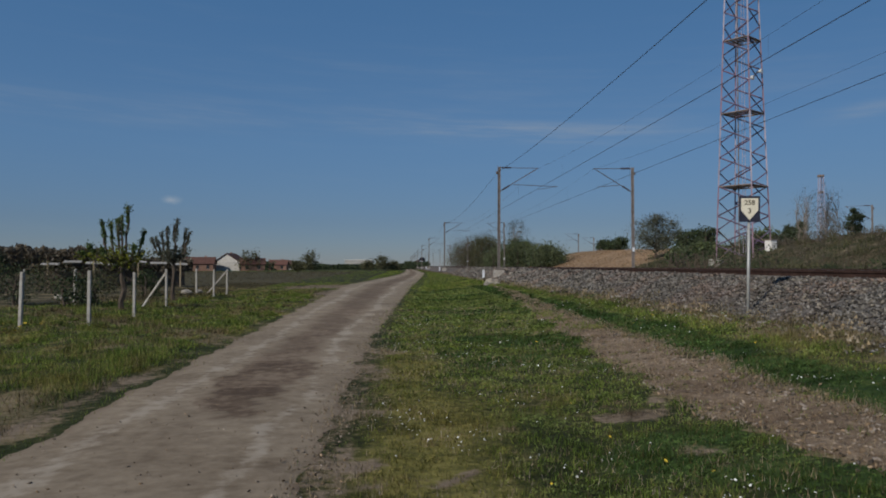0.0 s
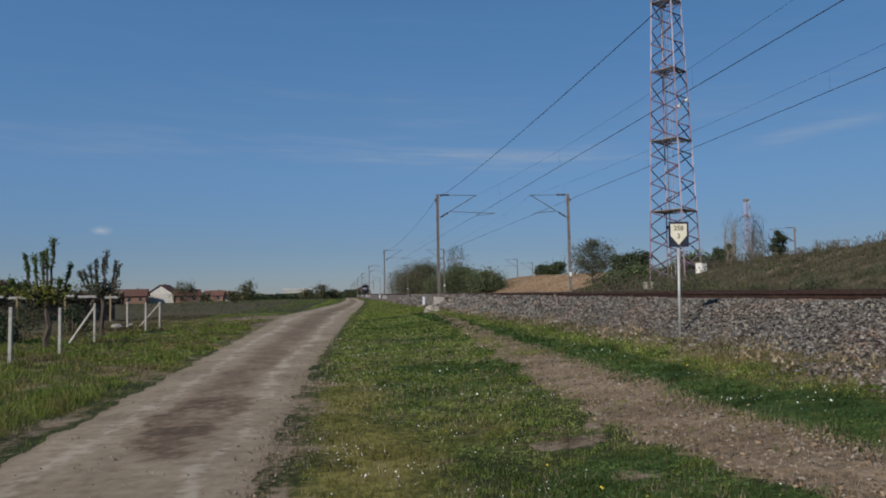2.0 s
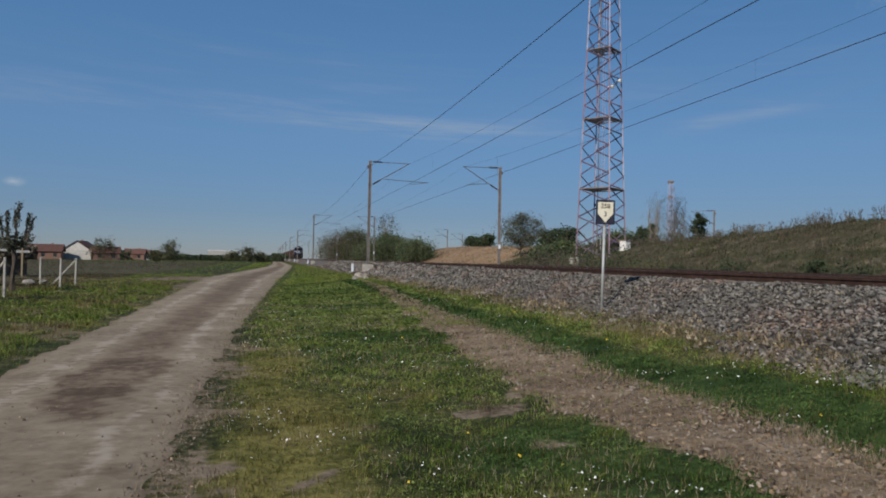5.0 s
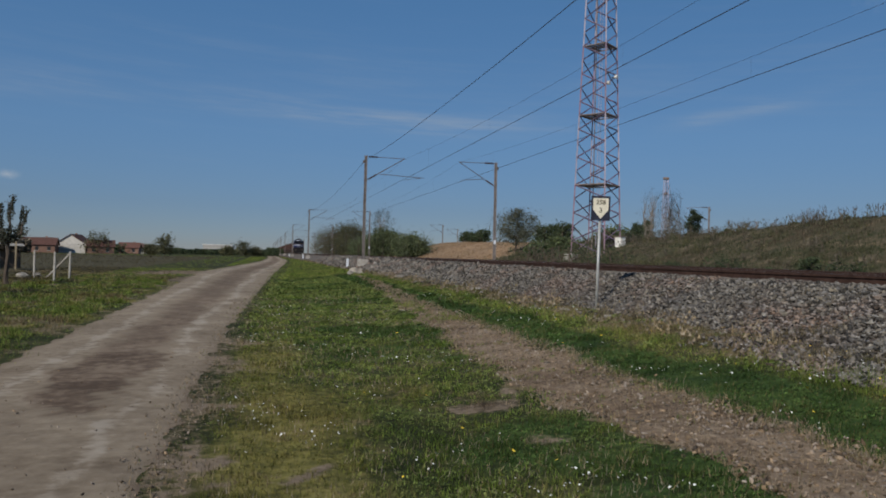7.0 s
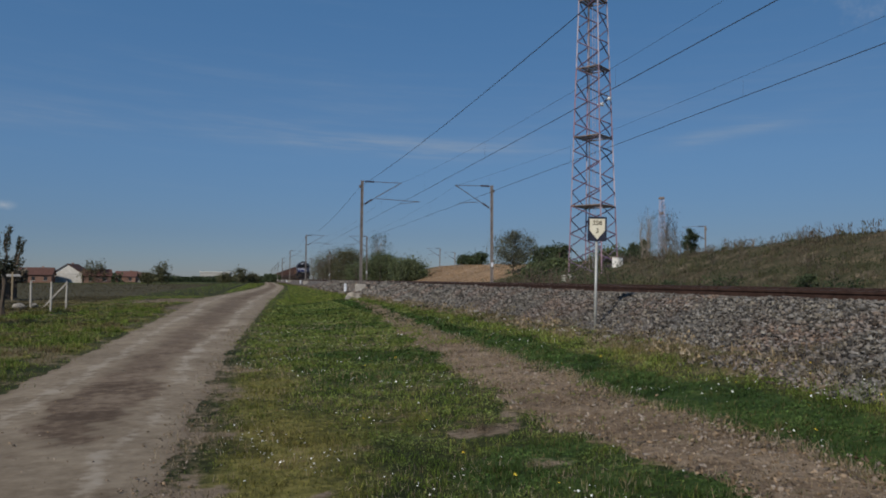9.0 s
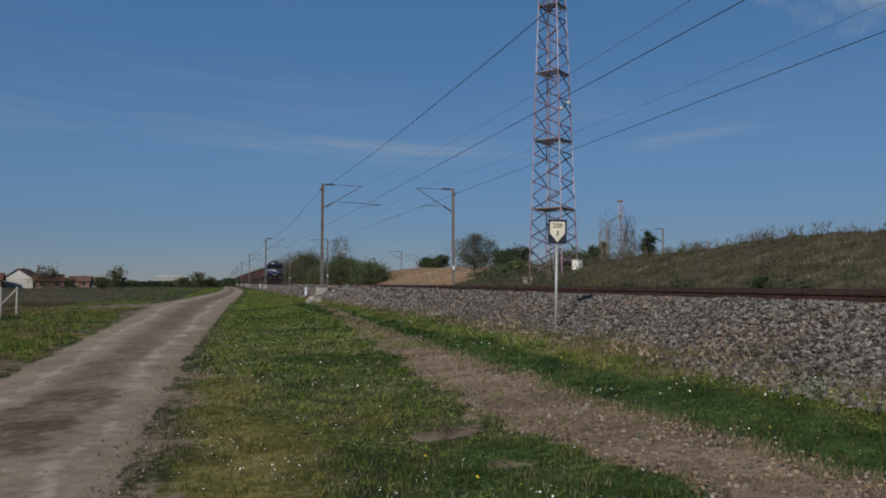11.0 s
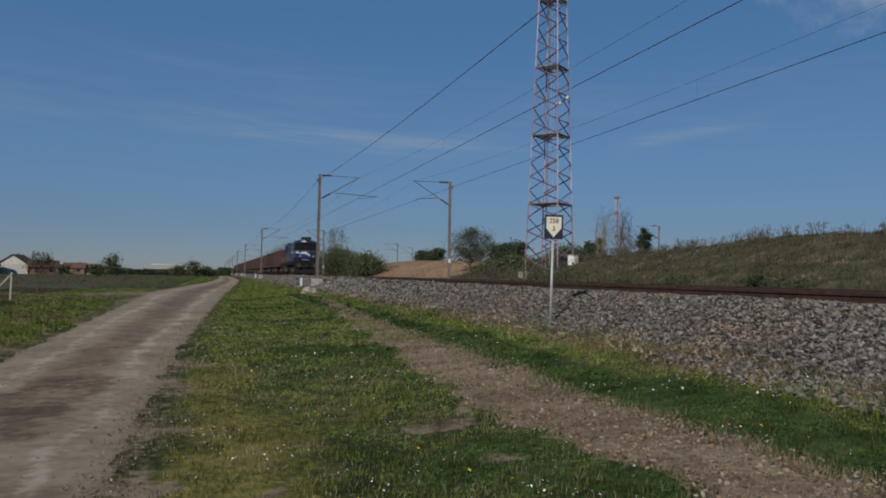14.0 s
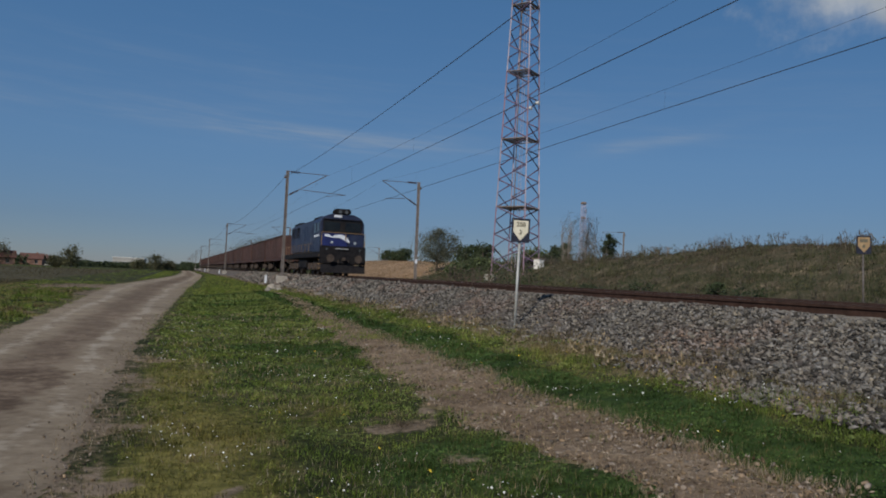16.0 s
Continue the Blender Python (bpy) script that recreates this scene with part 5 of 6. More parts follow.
def make_tree(name, x, y, h, wide, crown_lo, n, size, mat, label, category="tree", gaps=0.5, stems=1, bark="bark", clumps=26, base=None, group="", thick=1.0):
    """A tapered trunk with limbs, and a crown of leaf clumps with an uneven outline."""
    z0 = gz(x, y) if base is None else base
    t = thing(name, label, category, group, pose(x, y, z0 - 0.05))
    bm = bmesh.new()
    centres = []
    for i in range(clumps):
        u = (i + 0.5) / clumps
        zz = crown_lo + (h - crown_lo) * (0.06 + 0.94 * u) * rng.uniform(0.85, 1.0)
        rel = (zz - crown_lo) / (h - crown_lo)
        rad = wide / 2 * math.sqrt(max(0.05, 1 - (1.75 * rel - 0.72) ** 2)) * rng.uniform(0.35, 1.0)
        ang = i * 2.4 + rng.uniform(-0.5, 0.5)
        centres.append((rad * math.cos(ang), rad * math.sin(ang), zz))
    for s in range(stems):
        ox, oy = (0, 0) if stems == 1 else (rng.uniform(-wide, wide) * 0.3, rng.uniform(-wide, wide) * 0.3)
        top = Vector((ox * 1.3 + rng.normal(0, 0.04) * h, oy * 1.3 + rng.normal(0, 0.04) * h, h * 0.86))
        limb(bm, (ox, oy, -0.1), top, (0.022 * h + 0.03) * thick, 0.02 * thick, 0, 5)
        for c in centres[s::stems][:14 if thick == 1.0 else 60]:
            root = Vector((ox, oy, 0)).lerp(top, min(0.95, max(0.15, c[2] / h * 0.72)))
            limb(bm, root, c, (0.009 * h + 0.012) * thick, 0.012 * thick, 0.05, 3)
    part("trunk", bm, bark, t)
    pts = []
    for c in centres:
        k = max(4, int(n / clumps * rng.uniform(0.5, 1.5)))
        r = wide * (0.30 - 0.14 * gaps) * rng.uniform(0.6, 1.25)
        p = rng.normal(0, 1, (k, 3)) * np.array([r, r, r * 0.75]) * 0.55
        pts.append(np.array(c) + p)
    pts = np.concatenate(pts)
    pts = pts[pts[:, 2] > 0.05]
    part("crown", leaves(pts, size, mat), mat, t)
    return t


def make_pollard(x, y, knuckle_h, tips, mats, turn, label, club=0.06, leafy=420, low_spread=0.2):
    """A pollarded fruit tree: short trunk, thick knuckle, limbs that rise as clubs of young leaf, each given by its reach, height and depth."""
    t = thing("pollarded_tree", label, "tree", "pollarded trees", pose(x, y, gz(x, y) - 0.05, 0, 0, turn))
    bm = bmesh.new()
    knuckle = Vector((0, 0, knuckle_h))
    limb(bm, (0, 0, -0.1), knuckle, 0.11, 0.085, 0, 4)
    up, low = [], []
    for reach, high, deep in tips:
        tip = Vector((reach, deep, high))
        elbow = Vector((reach * 0.72, deep * 0.8, knuckle_h + max(0.15, 0.26 * (high - knuckle_h)) + 0.12 * abs(reach)))
        limb(bm, knuckle, elbow, 0.06, 0.042, 0.03, 3)
        limb(bm, elbow, tip, 0.042, 0.028, 0, 3)
        u = 0.30 + 0.72 * rng.random((leafy, 1)) ** 0.7
        axis = np.array(elbow) + (np.array(tip) - np.array(elbow)) * u
        knob = 0.75 + 0.35 * np.sin(u * 13 + reach * 9) + 0.35 * (u > 0.86)
        up.append(axis + rng.normal(0, club, (leafy, 3)) * knob)
        k = 110
        u = rng.random((k, 1)) ** 0.5
        low.append(np.array(knuckle) + (np.array(elbow) - np.array(knuckle)) * u * 1.3 + rng.normal(0, low_spread, (k, 3)) * np.array([1.2, 1.2, 0.6]))
    part("trunk", bm, "bark", t)
    part("crown", leaves(np.concatenate(up), 0.042, mats[0]), mats[0], t)
    part("lower_foliage", leaves(np.concatenate(low), 0.06, mats[1], "lower_foliage"), mats[1], t, "yellowish young foliage on the lower limbs")
    return t


make_pollard(-10.4, 28.2, 1.7, ((-0.74, 3.35, 0.2), (-0.42, 3.28, -0.3), (-0.18, 3.45, 0.3), (-0.04, 3.55, -0.2), (0.16, 3.92, 0.1), (0.74, 3.0, 0.2), (0.40, 2.45, -0.4),
                                  (-1.15, 2.45, -0.1), (-1.45, 2.2, 0.3), (0.65, 2.2, 0.4), (-0.7, 2.3, -0.6)), ("leaf", "leaf_yellow"), 20,
             "pollarded fruit tree with upright clubs of green and yellow leaf", 0.047, 420, 0.20)
make_pollard(-11.05, 36.5, 1.9, ((0.18, 4.0, 0.1), (0.02, 3.7, -0.2), (-0.28, 3.6, 0.2), (-0.56, 3.3, -0.2), (-1.0, 3.05, 0.1), (-0.8, 3.1, 0.4), (0.58, 3.55, 0.2), (0.72, 3.35, -0.2), (0.5, 2.75, 0.3), (-0.3, 2.85, -0.4)),
             ("leaf_grey", "leaf_grey"), 18, "pollarded fruit tree with grey-green leaf clubs", 0.05, 300, 0.14)
make_pollard(-17.3, 31.5, 1.4, ((-0.3, 3.0, 0.1), (0.15, 2.75, 0.2), (0.5, 2.5, -0.2), (-0.7, 2.5, 0.2), (0.75, 2.2, 0.3)), ("leaf_dark", "leaf_olive"), 28, "small pollarded tree with dark foliage behind the fence", 0.08, 330)

for az, d, h, w, mat in ((-23.0, 34, 1.3, 1.8, "leaf_dark"), (-18.6, 44, 1.4, 1.5, "leaf_dark"), (-27.4, 38, 1.6, 2.6, "leaf_dark"), (-21.6, 50, 1.4, 2.2, "leaf_olive"), (-29.5, 44, 2.2, 3.4, "leaf_dark"), (-25.2, 52, 1.8, 3.0, "leaf_olive")):
    x, y = polar(az, d)
    make_tree("garden_shrub", x, y, h, w, 0.15, 1600, 0.06, mat, "dense dark shrub behind the concrete fence", "shrub", 0.3, 3, clumps=16, group="garden shrubs")

# trees and bushes beyond the far track
for x, y, h, w, mat, lab in ((19.8, 168, 7.0, 9.0, "leaf_olive", "olive-brown scrub at the track's far side"), (20.8, 196, 8.6, 11.0, "leaf_olive", "olive-brown scrub at the track's far side"),
                             (21.6, 228, 8.4, 12.0, "leaf_brown", "brown leafless scrub at the track's far side"), (22.0, 268, 8.2, 13.0, "leaf_olive", "olive-brown scrub at the track's far side"),
                             (20.2, 150, 4.0, 6.5, "leaf_mid", "green bush at the track's far side"), (20.4, 127, 4.1, 6.5, "leaf_mid", "green bush at the track's far side"),
                             (20.9, 106, 3.2, 5.0, "leaf_mid", "green bush at the track's far side"), (22.5, 138, 4.9, 6.0, "leaf_dark", "dark green bush at the track's far side")):
    make_tree("trackside_bush", x, y, h, w, 0.3, 11000, 0.13, mat, lab, "bush", 0.45, 4, clumps=34, group="trackside bushes")
make_tree("broadleaf_tree", 24.6, 70.6, 4.2, 4.2, 1.0, 9000, 0.075, "leaf_grey", "rounded green tree with a loose crown on the bank", gaps=0.75, clumps=30)
make_tree("bare_tree", 25.9, 168, 10.5, 6.0, 4.5, 1200, 0.14, "leaf_grey", "tall nearly leafless tree behind the bushes", gaps=0.9, bark="bark_pale", clumps=30, thick=0.6)
for x, y, h, w, mat in ((38.2, 68.0, 6.0, 3.2, "leaf_grey"), (40.4, 68.5, 6.6, 2.8, "leaf_grey"), (41.6, 69.5, 4.6, 3.6, "leaf_brown")):
    make_tree("bare_tree", x, y, h, w, 0.8, 1100, 0.055, mat, "nearly leafless tree with thin upright branches", gaps=0.9, bark="bark_pale", clumps=60, stems=3, thick=0.35, group="leafless trees")
for az, d, h, w, mat in ((21.2, 92, 2.3, 2.6, "leaf_dark"), (22.1, 95, 2.7, 2.2, "leaf_dark"), (22.9, 90, 2.6, 2.0, "leaf_dark"), (21.0, 68, 0.9, 2.6, "leaf_mid"), (22.6, 66, 1.0, 2.6, "leaf_mid"),
                         (16.0, 118, 1.9, 2.4, "leaf_dark"), (16.7, 115, 2.1, 2.2, "leaf_dark"), (15.4, 122, 1.7, 2.2, "leaf_dark"), (26.4, 78, 1.6, 3.0, "leaf_mid"), (27.4, 84, 1.6, 3.4, "leaf_dark")):
    x, y = polar(az, d)
    make_tree("hedge_bush", x, y, h, w, 0.3, 1500, 0.14, mat, "dark evergreen hedge bush on the bank", "bush", 0.3, 3, clumps=18, group="hedge bushes")
for az, d, top, w in ((28.2, 92, 6.0, 1.5), (29.0, 95, 7.0, 1.4), (32.25, 92, 7.8, 1.7), (34.6, 105, 6.2, 1.2), (35.4, 108, 6.4, 1.2), (27.3, 98, 4.9, 2.2)):
    x, y = polar(az, d)
    z0 = gz(x, y)
    make_tree("cypress", x, y, top - z0, w, 0.2, 6000, 0.10, "leaf_dark", "narrow dark columnar conifer", "conifer", 0.2, 1, clumps=26, group="conifers")
for az, d, h, w in ((42.2, 28.5, 0.9, 1.4), (34.6, 34, 0.95, 1.7), (31.0, 37, 0.8, 1.4), (29.2, 39, 0.8, 1.6), (37.6, 31, 0.6, 1.0), (27.3, 40, 0.8, 2.0), (24.3, 46, 1.9, 3.4), (20.6, 54, 2.1, 3.8), (21.7, 51, 2.1, 3.8), (23.1, 48, 1.9, 3.4), (26.4, 43, 1.5, 2.6), (40.0, 33, 0.55, 0.9)):
    x, y = polar(az, d)
    make_tree("bank_shrub", x, y, h, w, 0.08, 1000, 0.055, "leaf_olive" if 37 < d < 42 else "leaf_dark", "low dark shrub in the grass of the bank", "shrub", 0.35, 3, clumps=12, group="bank shrubs")

# far side of the fields
for az, d, h, w in ((-7.0, 220, 5.6, 5.2), (-1.5, 265, 5.2, 5.0), (-7.9, 225, 3.0, 4.0), (-11.4, 250, 6.3, 7.0), (-0.6, 270, 3.2, 5.0), (-2.6, 280, 3.2, 5.0)):
    x, y = polar(az, d)
    make_tree("field_tree", x, y, h, w, 0.4, 1500, 0.26, "leaf_olive", "single round tree at the edge of the fields", gaps=0.35, clumps=22, group="field trees")


def far_woods(name, arcs, mat, label):
    pts = []
    for az0, az1, d, lo, hi, n in arcs:
        n = int(n * 2.6)
        az = np.radians(rng.uniform(az0, az1, n))
        top = hi * (0.80 + 0.14 * wave(az * 60, az * 40, 1.0, 3) + 0.06 * wave(az * 300, az, 1.0, 1))
        dd = d * rng.uniform(0.97, 1.06, n)
        pts.append(np.stack([dd * np.sin(az), dd * np.cos(az), lo + (np.maximum(top, 0.8) - lo) * rng.random(n) ** 0.8], 1))
    tagged(new(name, leaves(np.concatenate(pts), 0.55, mat, name)), label, "woods", kind="stuff")


far_woods("far_woods", [(-40, -21.5, 170, 0, 6.4, 5000), (-22, -15.5, 230, 0, 4.6, 2400)], "leaf_brown", "brown leafless woods beyond the gardens")
far_woods("far_hedge", [(-16, -9.5, 300, 0, 4.0, 1500), (-10, 1.6, 340, 0, 3.0, 3600), (0.2, 2.2, 330, 0, 4.0, 500)], "leaf_dark", "dark hedge line at the end of the fields")
far_woods("far_trees", [(8, 40, 480, 0, 9, 4500), (-60, -40, 200, 0, 6.5, 3500)], "leaf_olive", "distant tree line beyond the railway")


# ---- houses and sheds ----
def make_house(name, az, d, w, deep, wall_h, roof_h, turn, wall, label, group="village houses"):
    x, y = polar(az, d)
    t = thing(name, label, "house", group, pose(x, y, gz(x, y) - 0.1, 0, 0, turn))
    body = part("wall", boxed(0, 0, wall_h / 2, w, deep, wall_h), wall, t)
    for s in (-1, 1):
        bm = bmesh.new()
        vs = [bm.verts.new(p) for p in ((s * w / 2, -deep / 2, wall_h), (s * w / 2, deep / 2, wall_h), (s * w / 2, 0, wall_h + roof_h))]
        f = bm.faces.new(vs)
        r = bmesh.ops.extrude_face_region(bm, geom=[f])
        bmesh.ops.translate(bm, vec=(-0.2 * s, 0, 0), verts=[v for v in r["geom"] if isinstance(v, bmesh.types.BMVert)])
        bmesh.ops.recalc_face_normals(bm, faces=bm.faces)
        part("gable", bm, wall, t)
        ang = math.degrees(math.atan2(roof_h, deep / 2))
        ln = math.hypot(roof_h, deep / 2) + 0.5
        rf = part("roof", boxed(0, 0, 0, w + 0.8, ln, 0.14, bevel=0.02), "roof", t, "red-brown clay tile roof")
        rf.matrix_basis = pose(0, s * (deep / 4 + 0.14), wall_h + roof_h / 2 + 0.03, -s * ang, 0, 0)
    n = max(2, int(w / 3))
    for i in range(n):
        wx = -w / 2 + w * (i + 0.5) / n
        win = part("window", boxed(wx, -deep / 2 - 0.01, wall_h * 0.55, 0.9, 0.06, 1.1), "window", t)
        part("frame", boxed(wx, -deep / 2 - 0.03, wall_h * 0.55 - 0.6, 1.1, 0.12, 0.08), "plaster", win)
    part("chimney", boxed(w * 0.2, 0.6, wall_h + roof_h, 0.6, 0.6, 1.1), "brick_wall", t)


make_house("house", -15.0, 250, 9.5, 7, 2.4, 2.0, 6, "brick_wall", "low village house with a red-brown roof")
make_house("house", -12.75, 256, 8.0, 8.5, 2.9, 2.8, 82, "plaster", "white plastered village house, gable to the field")
make_house("house", -11.2, 252, 7.5, 6.5, 2.3, 1.8, 12, "brick_wall", "low village house with a red-brown roof")
make_house("house", -24.9, 175, 5.0, 5, 2.6, 1.7, 25, "plaster", "small ochre house among bare trees")
make_house("house", -23.7, 180, 4.0, 4, 2.2, 1.3, 25, "plaster", "small pale outbuilding among bare trees")
make_house("house", -9.3, 300, 7.0, 6, 2.2, 1.8, 0, "brick_wall", "distant low house with an orange roof")
make_house("house", -8.7, 310, 6.0, 6, 2.0, 1.6, 0, "plaster", "distant low house with an orange roof")
x, y = polar(-3.2, 480)
hall = thing("industrial_hall", "long white industrial hall on the horizon", "building", m=pose(x, y, 0))
part("wall", boxed(0, 0, 2.6, 17, 30, 5.2, bevel=0.05), "plaster", hall)
part("roof", boxed(0, 0, 5.4, 17.6, 30.6, 0.5, bevel=0.1), "white_box", hall)
for i in range(6):
    part("window", boxed(-7 + i * 2.8, -15.02, 1.6, 1.6, 0.05, 1.2), "window", hall)
x, y = polar(-20.6, 62)
shed = thing("garden_shed", "low open garden shed with a pale sheet roof", "shed", m=pose(x, y, 0, 0, 0, 20))
for i in range(7):
    part("roof_sheet", boxed(-4.5 + i * 1.5, 0, 1.72 + 0.09 * ((i * 5) % 3), 1.2, 1.6, 0.05), "concrete", shed, "pale weathered roofing sheet").rotation_euler = (radians(5), 0, 0)
for i in range(4):
    part("post", boxed(-4.6 + i * 3.05, -0.9, 0.95, 0.1, 0.1, 2.0), "timber", shed)
part("back_wall", boxed(0, 1.0, 0.6, 10.0, 0.12, 1.2), "bark", shed, "dark board wall")


# ---- fence ----
fence = thing("fence", "row of weathered square concrete fence posts with raking struts", "fence")
POSTS = [(-10.2, 20.4, 1.50, 1.5), (-8.62, 20.9, 1.52, 0.3), (-8.95, 25.3, 1.50, 0.0), (-9.55, 30.6, 1.52, 0.0), (-9.9, 39.6, 1.5, 0.6), (-10.1, 43.4, 1.5, 0.8), (-11.9, 43.7, 1.5, -0.5),
         (-20.3, 41, 1.5, 1), (-16.5, 38.5, 1.5, 0), (-14.2, 33, 1.5, 0.5), (-12.2, 20.2, 1.5, 0)]
for x, y, h, lean in POSTS:
    bm = boxed(0, 0, h / 2 - 0.15, 0.09, 0.09, h + 0.3, bevel=0.012)
    for k in range(5):
        box(bm, 0.048, 0, 0.3 + k * 0.25, 0.012, 0.03, 0.03)
    part("post", bm, "concrete", fence).matrix_basis = pose(x, y, gz(x, y), 0, lean, rng.uniform(-8, 8))
for (x, y), (dx, dy) in (((-9.55, 30.6), (-1.1, 0.5)), ((-10.1, 43.4), (-1.25, 0.4))):
    part("strut", barred((x + dx, y + dy, gz(x + dx, y + dy)), (x - 0.03, y + 0.08, gz(x, y) + 1.38), 0.05, sides=4, spin=45), "concrete", fence, "raking concrete strut")
for i in range(3):
    z = 0.45 + i * 0.42
    cu = curve_thing("fence_wire", [[(-8.62, 20.9, z), (-8.95, 25.3, z - 0.03), (-9.55, 30.6, z), (-9.9, 39.6, z - 0.05), (-10.1, 43.4, z)]], 0.0025, "wire", "", "")
    cu.parent = fence


# ---- rubble, trackside bits ----
def rock_mesh(name, r, seed, sub=2):
    bm = bmesh.new()
    bmesh.ops.create_icosphere(bm, subdivisions=sub, radius=r)
    for v in bm.verts:
        n = noise.noise(v.co / r * 1.1 + Vector((seed * 7.1, seed * 3.3, 0)))
        q = noise.cell(v.co / r * 1.4 + Vector((seed * 2.0, 0, 0)))
        v.co *= 1 + 0.38 * n + 0.14 * q
        v.co.z *= 0.7
    return mesh_from(bm, name)


for i, (x, y, r, s) in enumerate(((5.45, 45.6, 0.36, 1.0), (5.15, 44.9, 0.24, 0.9), (5.95, 46.6, 0.28, 0.8), (6.2, 47.6, 0.22, 0.7), (6.9, 47.0, 0.32, 0.4), (5.6, 43.4, 0.18, 1.0), (7.4, 49.0, 0.3, 0.5),
                                  (6.45, 22.2, 0.22, 0.45), (6.45, 16.6, 0.09, 0.8), (6.2, 12.6, 0.07, 0.8), (6.1, 14.3, 0.09, 0.7), (6.2, 34.0, 0.28, 0.6), (-16.3, 36.5, 0.3, 0.7), (-15.9, 36.9, 0.2, 0.7), (-12.6, 44.2, 0.32, 0.7), (-12.1, 44.9, 0.22, 0.8))):
    ob = part("rubble_stone", rock_mesh("rubble_stone", r, i), "rock")
    zb = max(gz(x, y), float(bed_z(x)) if x > BED_TOE - 0.2 else 0)
    ob.matrix_basis = pose(x, y, zb + r * 0.25 * s, rng.uniform(-8, 8), rng.uniform(-8, 8), rng.uniform(0, 360)) @ Matrix.Diagonal((1, 1, s, 1))
    tagged(ob, "pale broken lump of concrete rubble by the ballast", "rubble", "rubble stones")
stub = thing("marker_stub", "short white-painted concrete marker stub by the track", "marker stone", m=pose(6.35, 57.5, 0.65))
part("block", boxed(0, 0, 0.3, 0.19, 0.16, 0.66, bevel=0.03), "loco_white", stub)
part("cap", boxed(0, 0, 0.645, 0.21, 0.18, 0.05, bevel=0.015), "concrete", stub)
for k in (1, 2):
    copy_thing(stub, pose(6.3, 57.5 + 66 * k, 0.8))


def scatter_stones():
    bm = bmesh.new()
    bmesh.ops.create_icosphere(bm, subdivisions=1, radius=1.0)
    bm.verts.ensure_lookup_table()
    base = np.array([v.co[:] for v in bm.verts])
    tri = np.array([[v.index for v in f.verts] for f in bm.faces])
    bm.free()

    def stones(name, x, y, z, r):
        n = len(x)
        q = rng.normal(size=(n, 4)) * np.array([1, 0.35, 0.35, 1])
        q /= np.linalg.norm(q, axis=1)[:, None]
        a, b, c, d = q.T
        rot = np.stack([np.stack([1 - 2 * (c * c + d * d), 2 * (b * c - a * d), 2 * (b * d + a * c)], 1),
                        np.stack([2 * (b * c + a * d), 1 - 2 * (b * b + d * d), 2 * (c * d - a * b)], 1),
                        np.stack([2 * (b * d - a * c), 2 * (c * d + a * b), 1 - 2 * (b * b + c * c)], 1)], 1)
        v = base[None] * rng.uniform(0.5, 1.35, (n, 12, 1)) * (np.array([1.0, 0.6, 0.32]) + rng.random((n, 1, 3)) * np.array([0.7, 0.5, 0.34]))
        v = np.einsum("nij,nkj->nki", rot, v) * r[:, None, None] + np.stack([x, y, z], 1)[:, None]
        return raw_mesh(name, v.reshape(-1, 3), (np.arange(n)[:, None, None] * 12 + tri[None]).reshape(-1, 3), "stone")

    n = 52000
    y = 3.8 * (95 / 3.8) ** rng.random(n)
    x = rng.uniform(5.5, 8.95, n)
    x = np.where(x > 8.75, x - 1.2, x)
    toe = BED_TOE + 0.1 - 0.75 * np.clip((13 - y) / 6, 0, 1) + 0.3 * wave(x * 0, y, 0.6, 2)
    keep = (x > toe - 0.25 + rng.normal(0, 0.12, n)) | ((rng.random(n) < 0.05) & (x > toe - 0.8))
    x, y = x[keep], y[keep]
    r = rng.uniform(0.016, 0.040, len(x)) * np.clip(y / 17, 1.0, 3.0)
    z = np.where(x > BED_TOE - 0.25, bed_z(x), ground_z(x, y)) + 0.05 * wave(x, y, 0.7, 3) + r * rng.uniform(0.1, 0.7, len(x))
    tagged(new("ballast_stones", stones("ballast_stones", x, y, z, r)), "loose angular grey and rust-tinged ballast stones", "ballast stones", kind="stuff")
    n = 3200
    y = 3.6 * (40 / 3.6) ** rng.random(n)
    u = np.where(rng.random(n) < 0.82, rng.normal(0.98, 0.11, n), rng.uniform(-0.95, 0.95, n))
    u = np.where(rng.random(n) < 0.08, rng.normal(0.0, 0.25, n), u)
    x = np.interp(y, ROAD_Y, ROAD_C) + u * np.interp(y, ROAD_Y, ROAD_H)
    tagged(new("road_gravel", stones("road_gravel", x, y, ground_z(x, y) + np.where(np.abs(u) < 0.9, 0.028, 0.008), 0.003 + 0.012 * rng.random(n) ** 2.4)), "loose pebbles on the dirt road", "gravel", kind="stuff")
    bpy.data.meshes["road_gravel"].materials.clear()
    bpy.data.meshes["road_gravel"].materials.append(M["clod"])
    n = 11000
    y = 3.6 * (45 / 3.6) ** rng.random(n)
    l, rr = path_edges(y)
    u = rng.random(n)
    u = np.where(rng.random(n) < 0.3, 0.85 + 0.16 * rng.normal(size=n), u)
    x = l + (rr - l) * u
    tagged(new("soil_clods", stones("soil_clods", x, y, ground_z(x, y) + 0.018, 0.005 + 0.022 * rng.random(n) ** 3.2)), "clods and pebbles on the bare soil strip", "soil clods", kind="stuff")
    bpy.data.meshes["soil_clods"].materials.clear()
    bpy.data.meshes["soil_clods"].materials.append(M["clod"])
    kinds = [rock_mesh("stone", 0.036, 30 + i, 1) for i in range(7)]
    for me in kinds:
        me.materials.append(M["stone_part"])
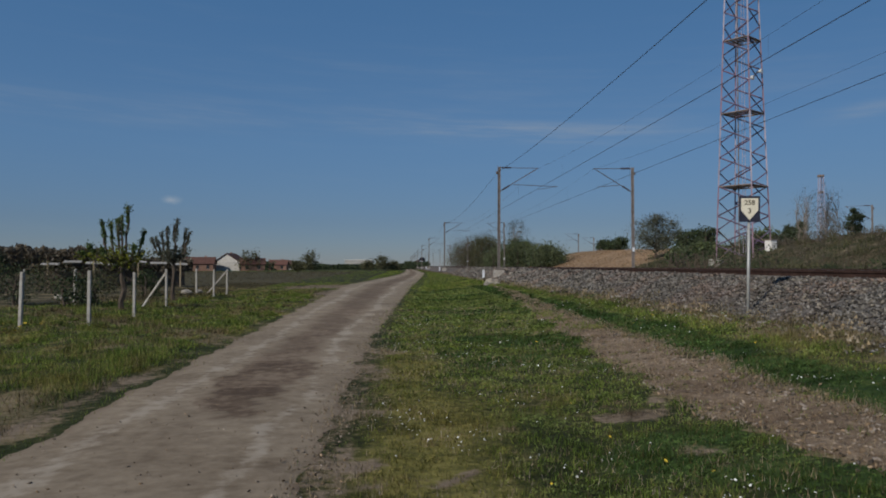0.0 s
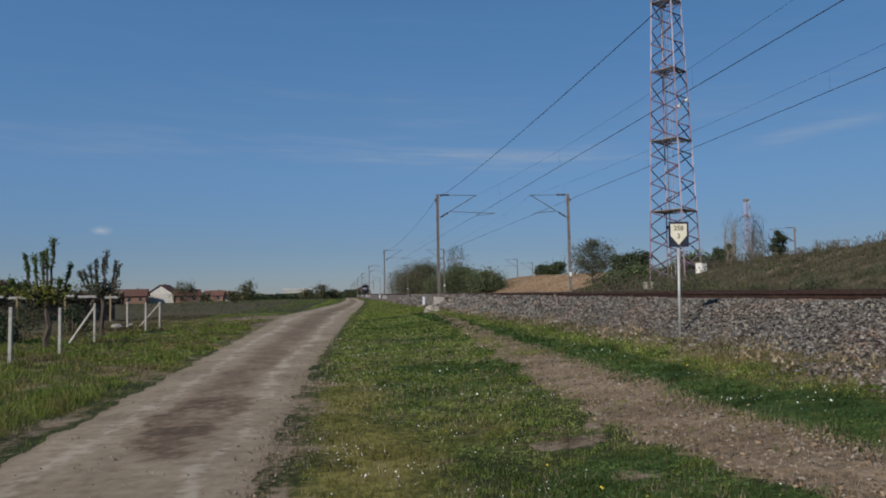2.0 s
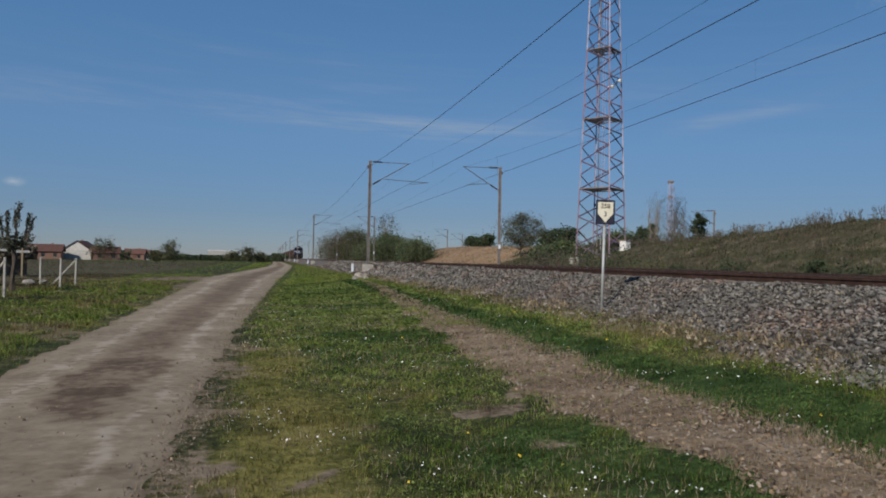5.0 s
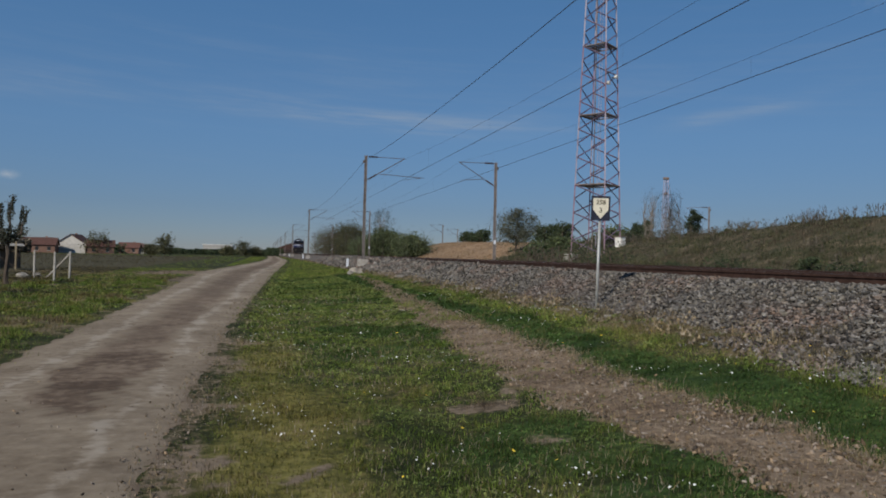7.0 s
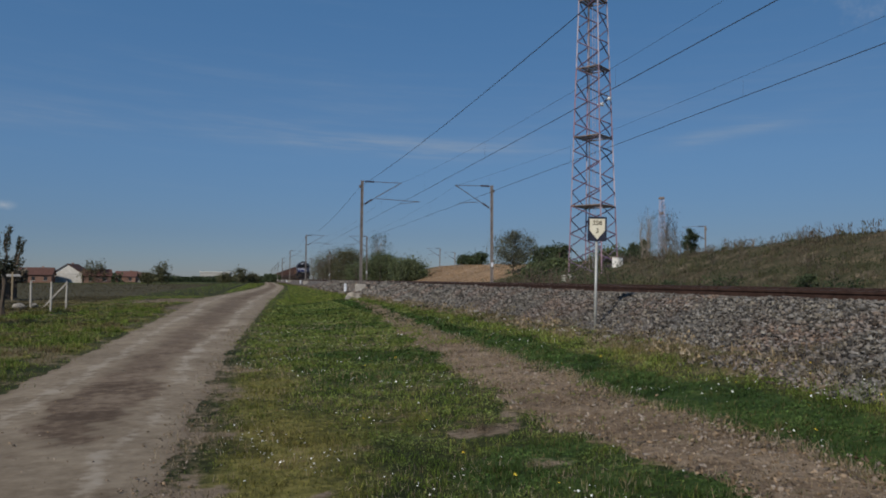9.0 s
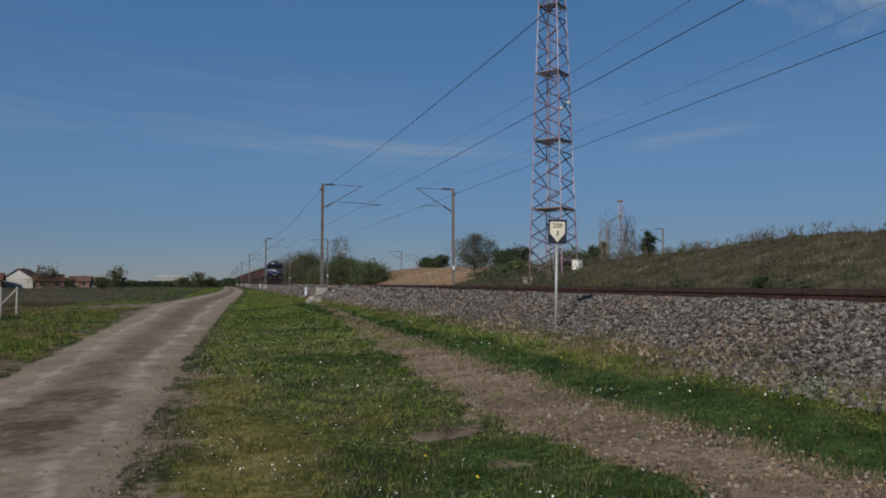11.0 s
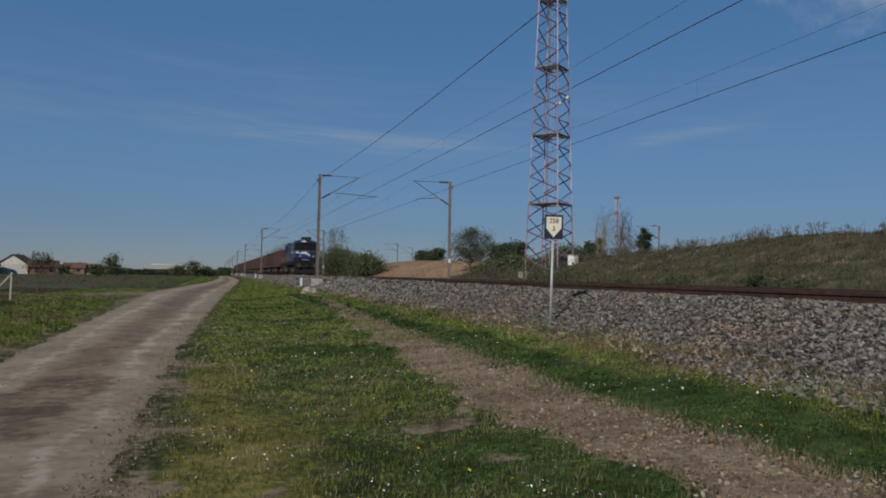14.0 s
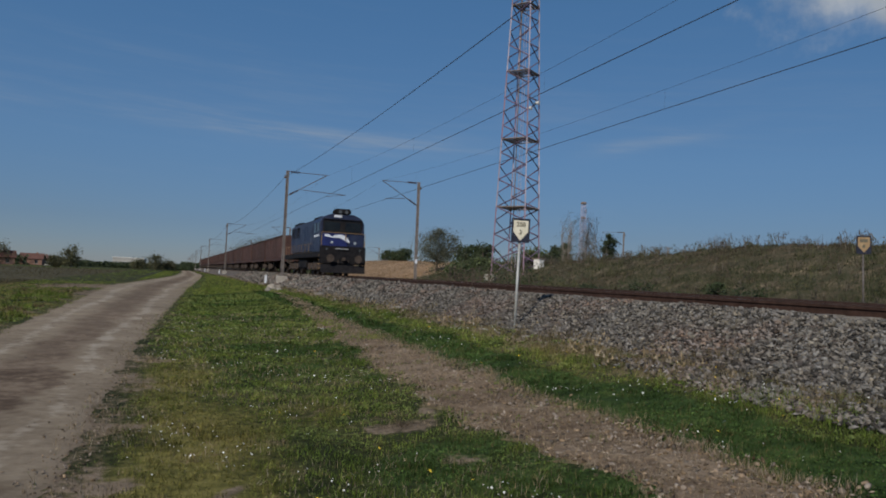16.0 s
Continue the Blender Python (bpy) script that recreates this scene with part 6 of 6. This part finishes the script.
    for i in range(300):
        yy = 5.5 + 12 * rng.random()
        xx = rng.uniform(6.4, 8.2)
        ob = new("stone", kinds[i % 7])
        ob.parent = ballast_bed
        ob.matrix_basis = pose(xx, yy, float(bed_z(xx)) + 0.03, *rng.uniform(0, 360, 3)) @ Matrix.Scale(rng.uniform(0.7, 1.25), 4)


scatter_stones()

# masts and a light pole of the second line behind the bank
for az, d, top, turn in ((33.3, 100, 8.75, 40), (13.55, 160, 8.5, 20), (14.7, 185, 8.6, 20), (36.5, 150, 9.6, 40)):
    x, y = polar(az, d)
    copy_thing(first[-1], pose(x, y, top - 7.5, 0, 0, -turn))
x, y = polar(30.25, 84)
pole = thing("light_pole", "slender lattice light pole with lamps at its head", "light pole", m=pose(x, y, gz(x, y)))
bm = bmesh.new()
PH = 1.6 + 84 * math.tan(radians(6.4)) - gz(x, y)
for sx, sy in ((-1, -1), (1, -1), (1, 1), (-1, 1)):
    bar(bm, (0.3 * sx, 0.3 * sy, 0), (0.16 * sx, 0.16 * sy, PH - 0.5), 0.035, sides=4)
for i in range(18):
    z = i * (PH - 0.5) / 18
    s = 1 if i % 2 else -1
    bar(bm, (-0.28 * s, -0.28, z), (0.28 * s, -0.28, z + (PH - 0.5) / 18), 0.02, sides=4)
part("shaft", bm, "tower_white", pole)
for z in (PH - 0.35, PH - 2.0):
    part("lamp_head", boxed(0, 0, z, 0.6 if z > PH - 1 else 0.4, 0.4, 0.26, bevel=0.06), "tower_grid", pole)


# ---- an insect that crosses the view ----
insect = thing("insect", "small dark flying insect", "insect")
bm = bmesh.new()
bmesh.ops.create_uvsphere(bm, u_segments=10, v_segments=6, radius=0.005, matrix=Matrix.Diagonal((1.7, 0.8, 0.6, 1)))
bmesh.ops.create_uvsphere(bm, u_segments=8, v_segments=5, radius=0.004, matrix=Matrix.Translation((0.011, 0, 0.001)))
part("body", bm, "bird", insect)
for s in (-1, 1):
    bm = bmesh.new()
    vs = [bm.verts.new(p) for p in ((0.003, 0.003 * s, 0.003), (-0.002, 0.004 * s, 0.003), (-0.008, 0.014 * s, 0.006), (-0.001, 0.016 * s, 0.007), (0.004, 0.010 * s, 0.005))]
    f = bm.faces.new(vs if s > 0 else vs[::-1])
    r = bmesh.ops.extrude_face_region(bm, geom=[f])
    bmesh.ops.translate(bm, vec=(0, 0, 0.0008), verts=[v for v in r["geom"] if isinstance(v, bmesh.types.BMVert)])
    part("wing", bm, "bird", insect)
INSECT_WAY = Vector((math.sin(radians(32.6)) * math.cos(radians(10.28)), math.cos(radians(32.6)) * math.cos(radians(10.28)), math.sin(radians(10.28))))


motions()
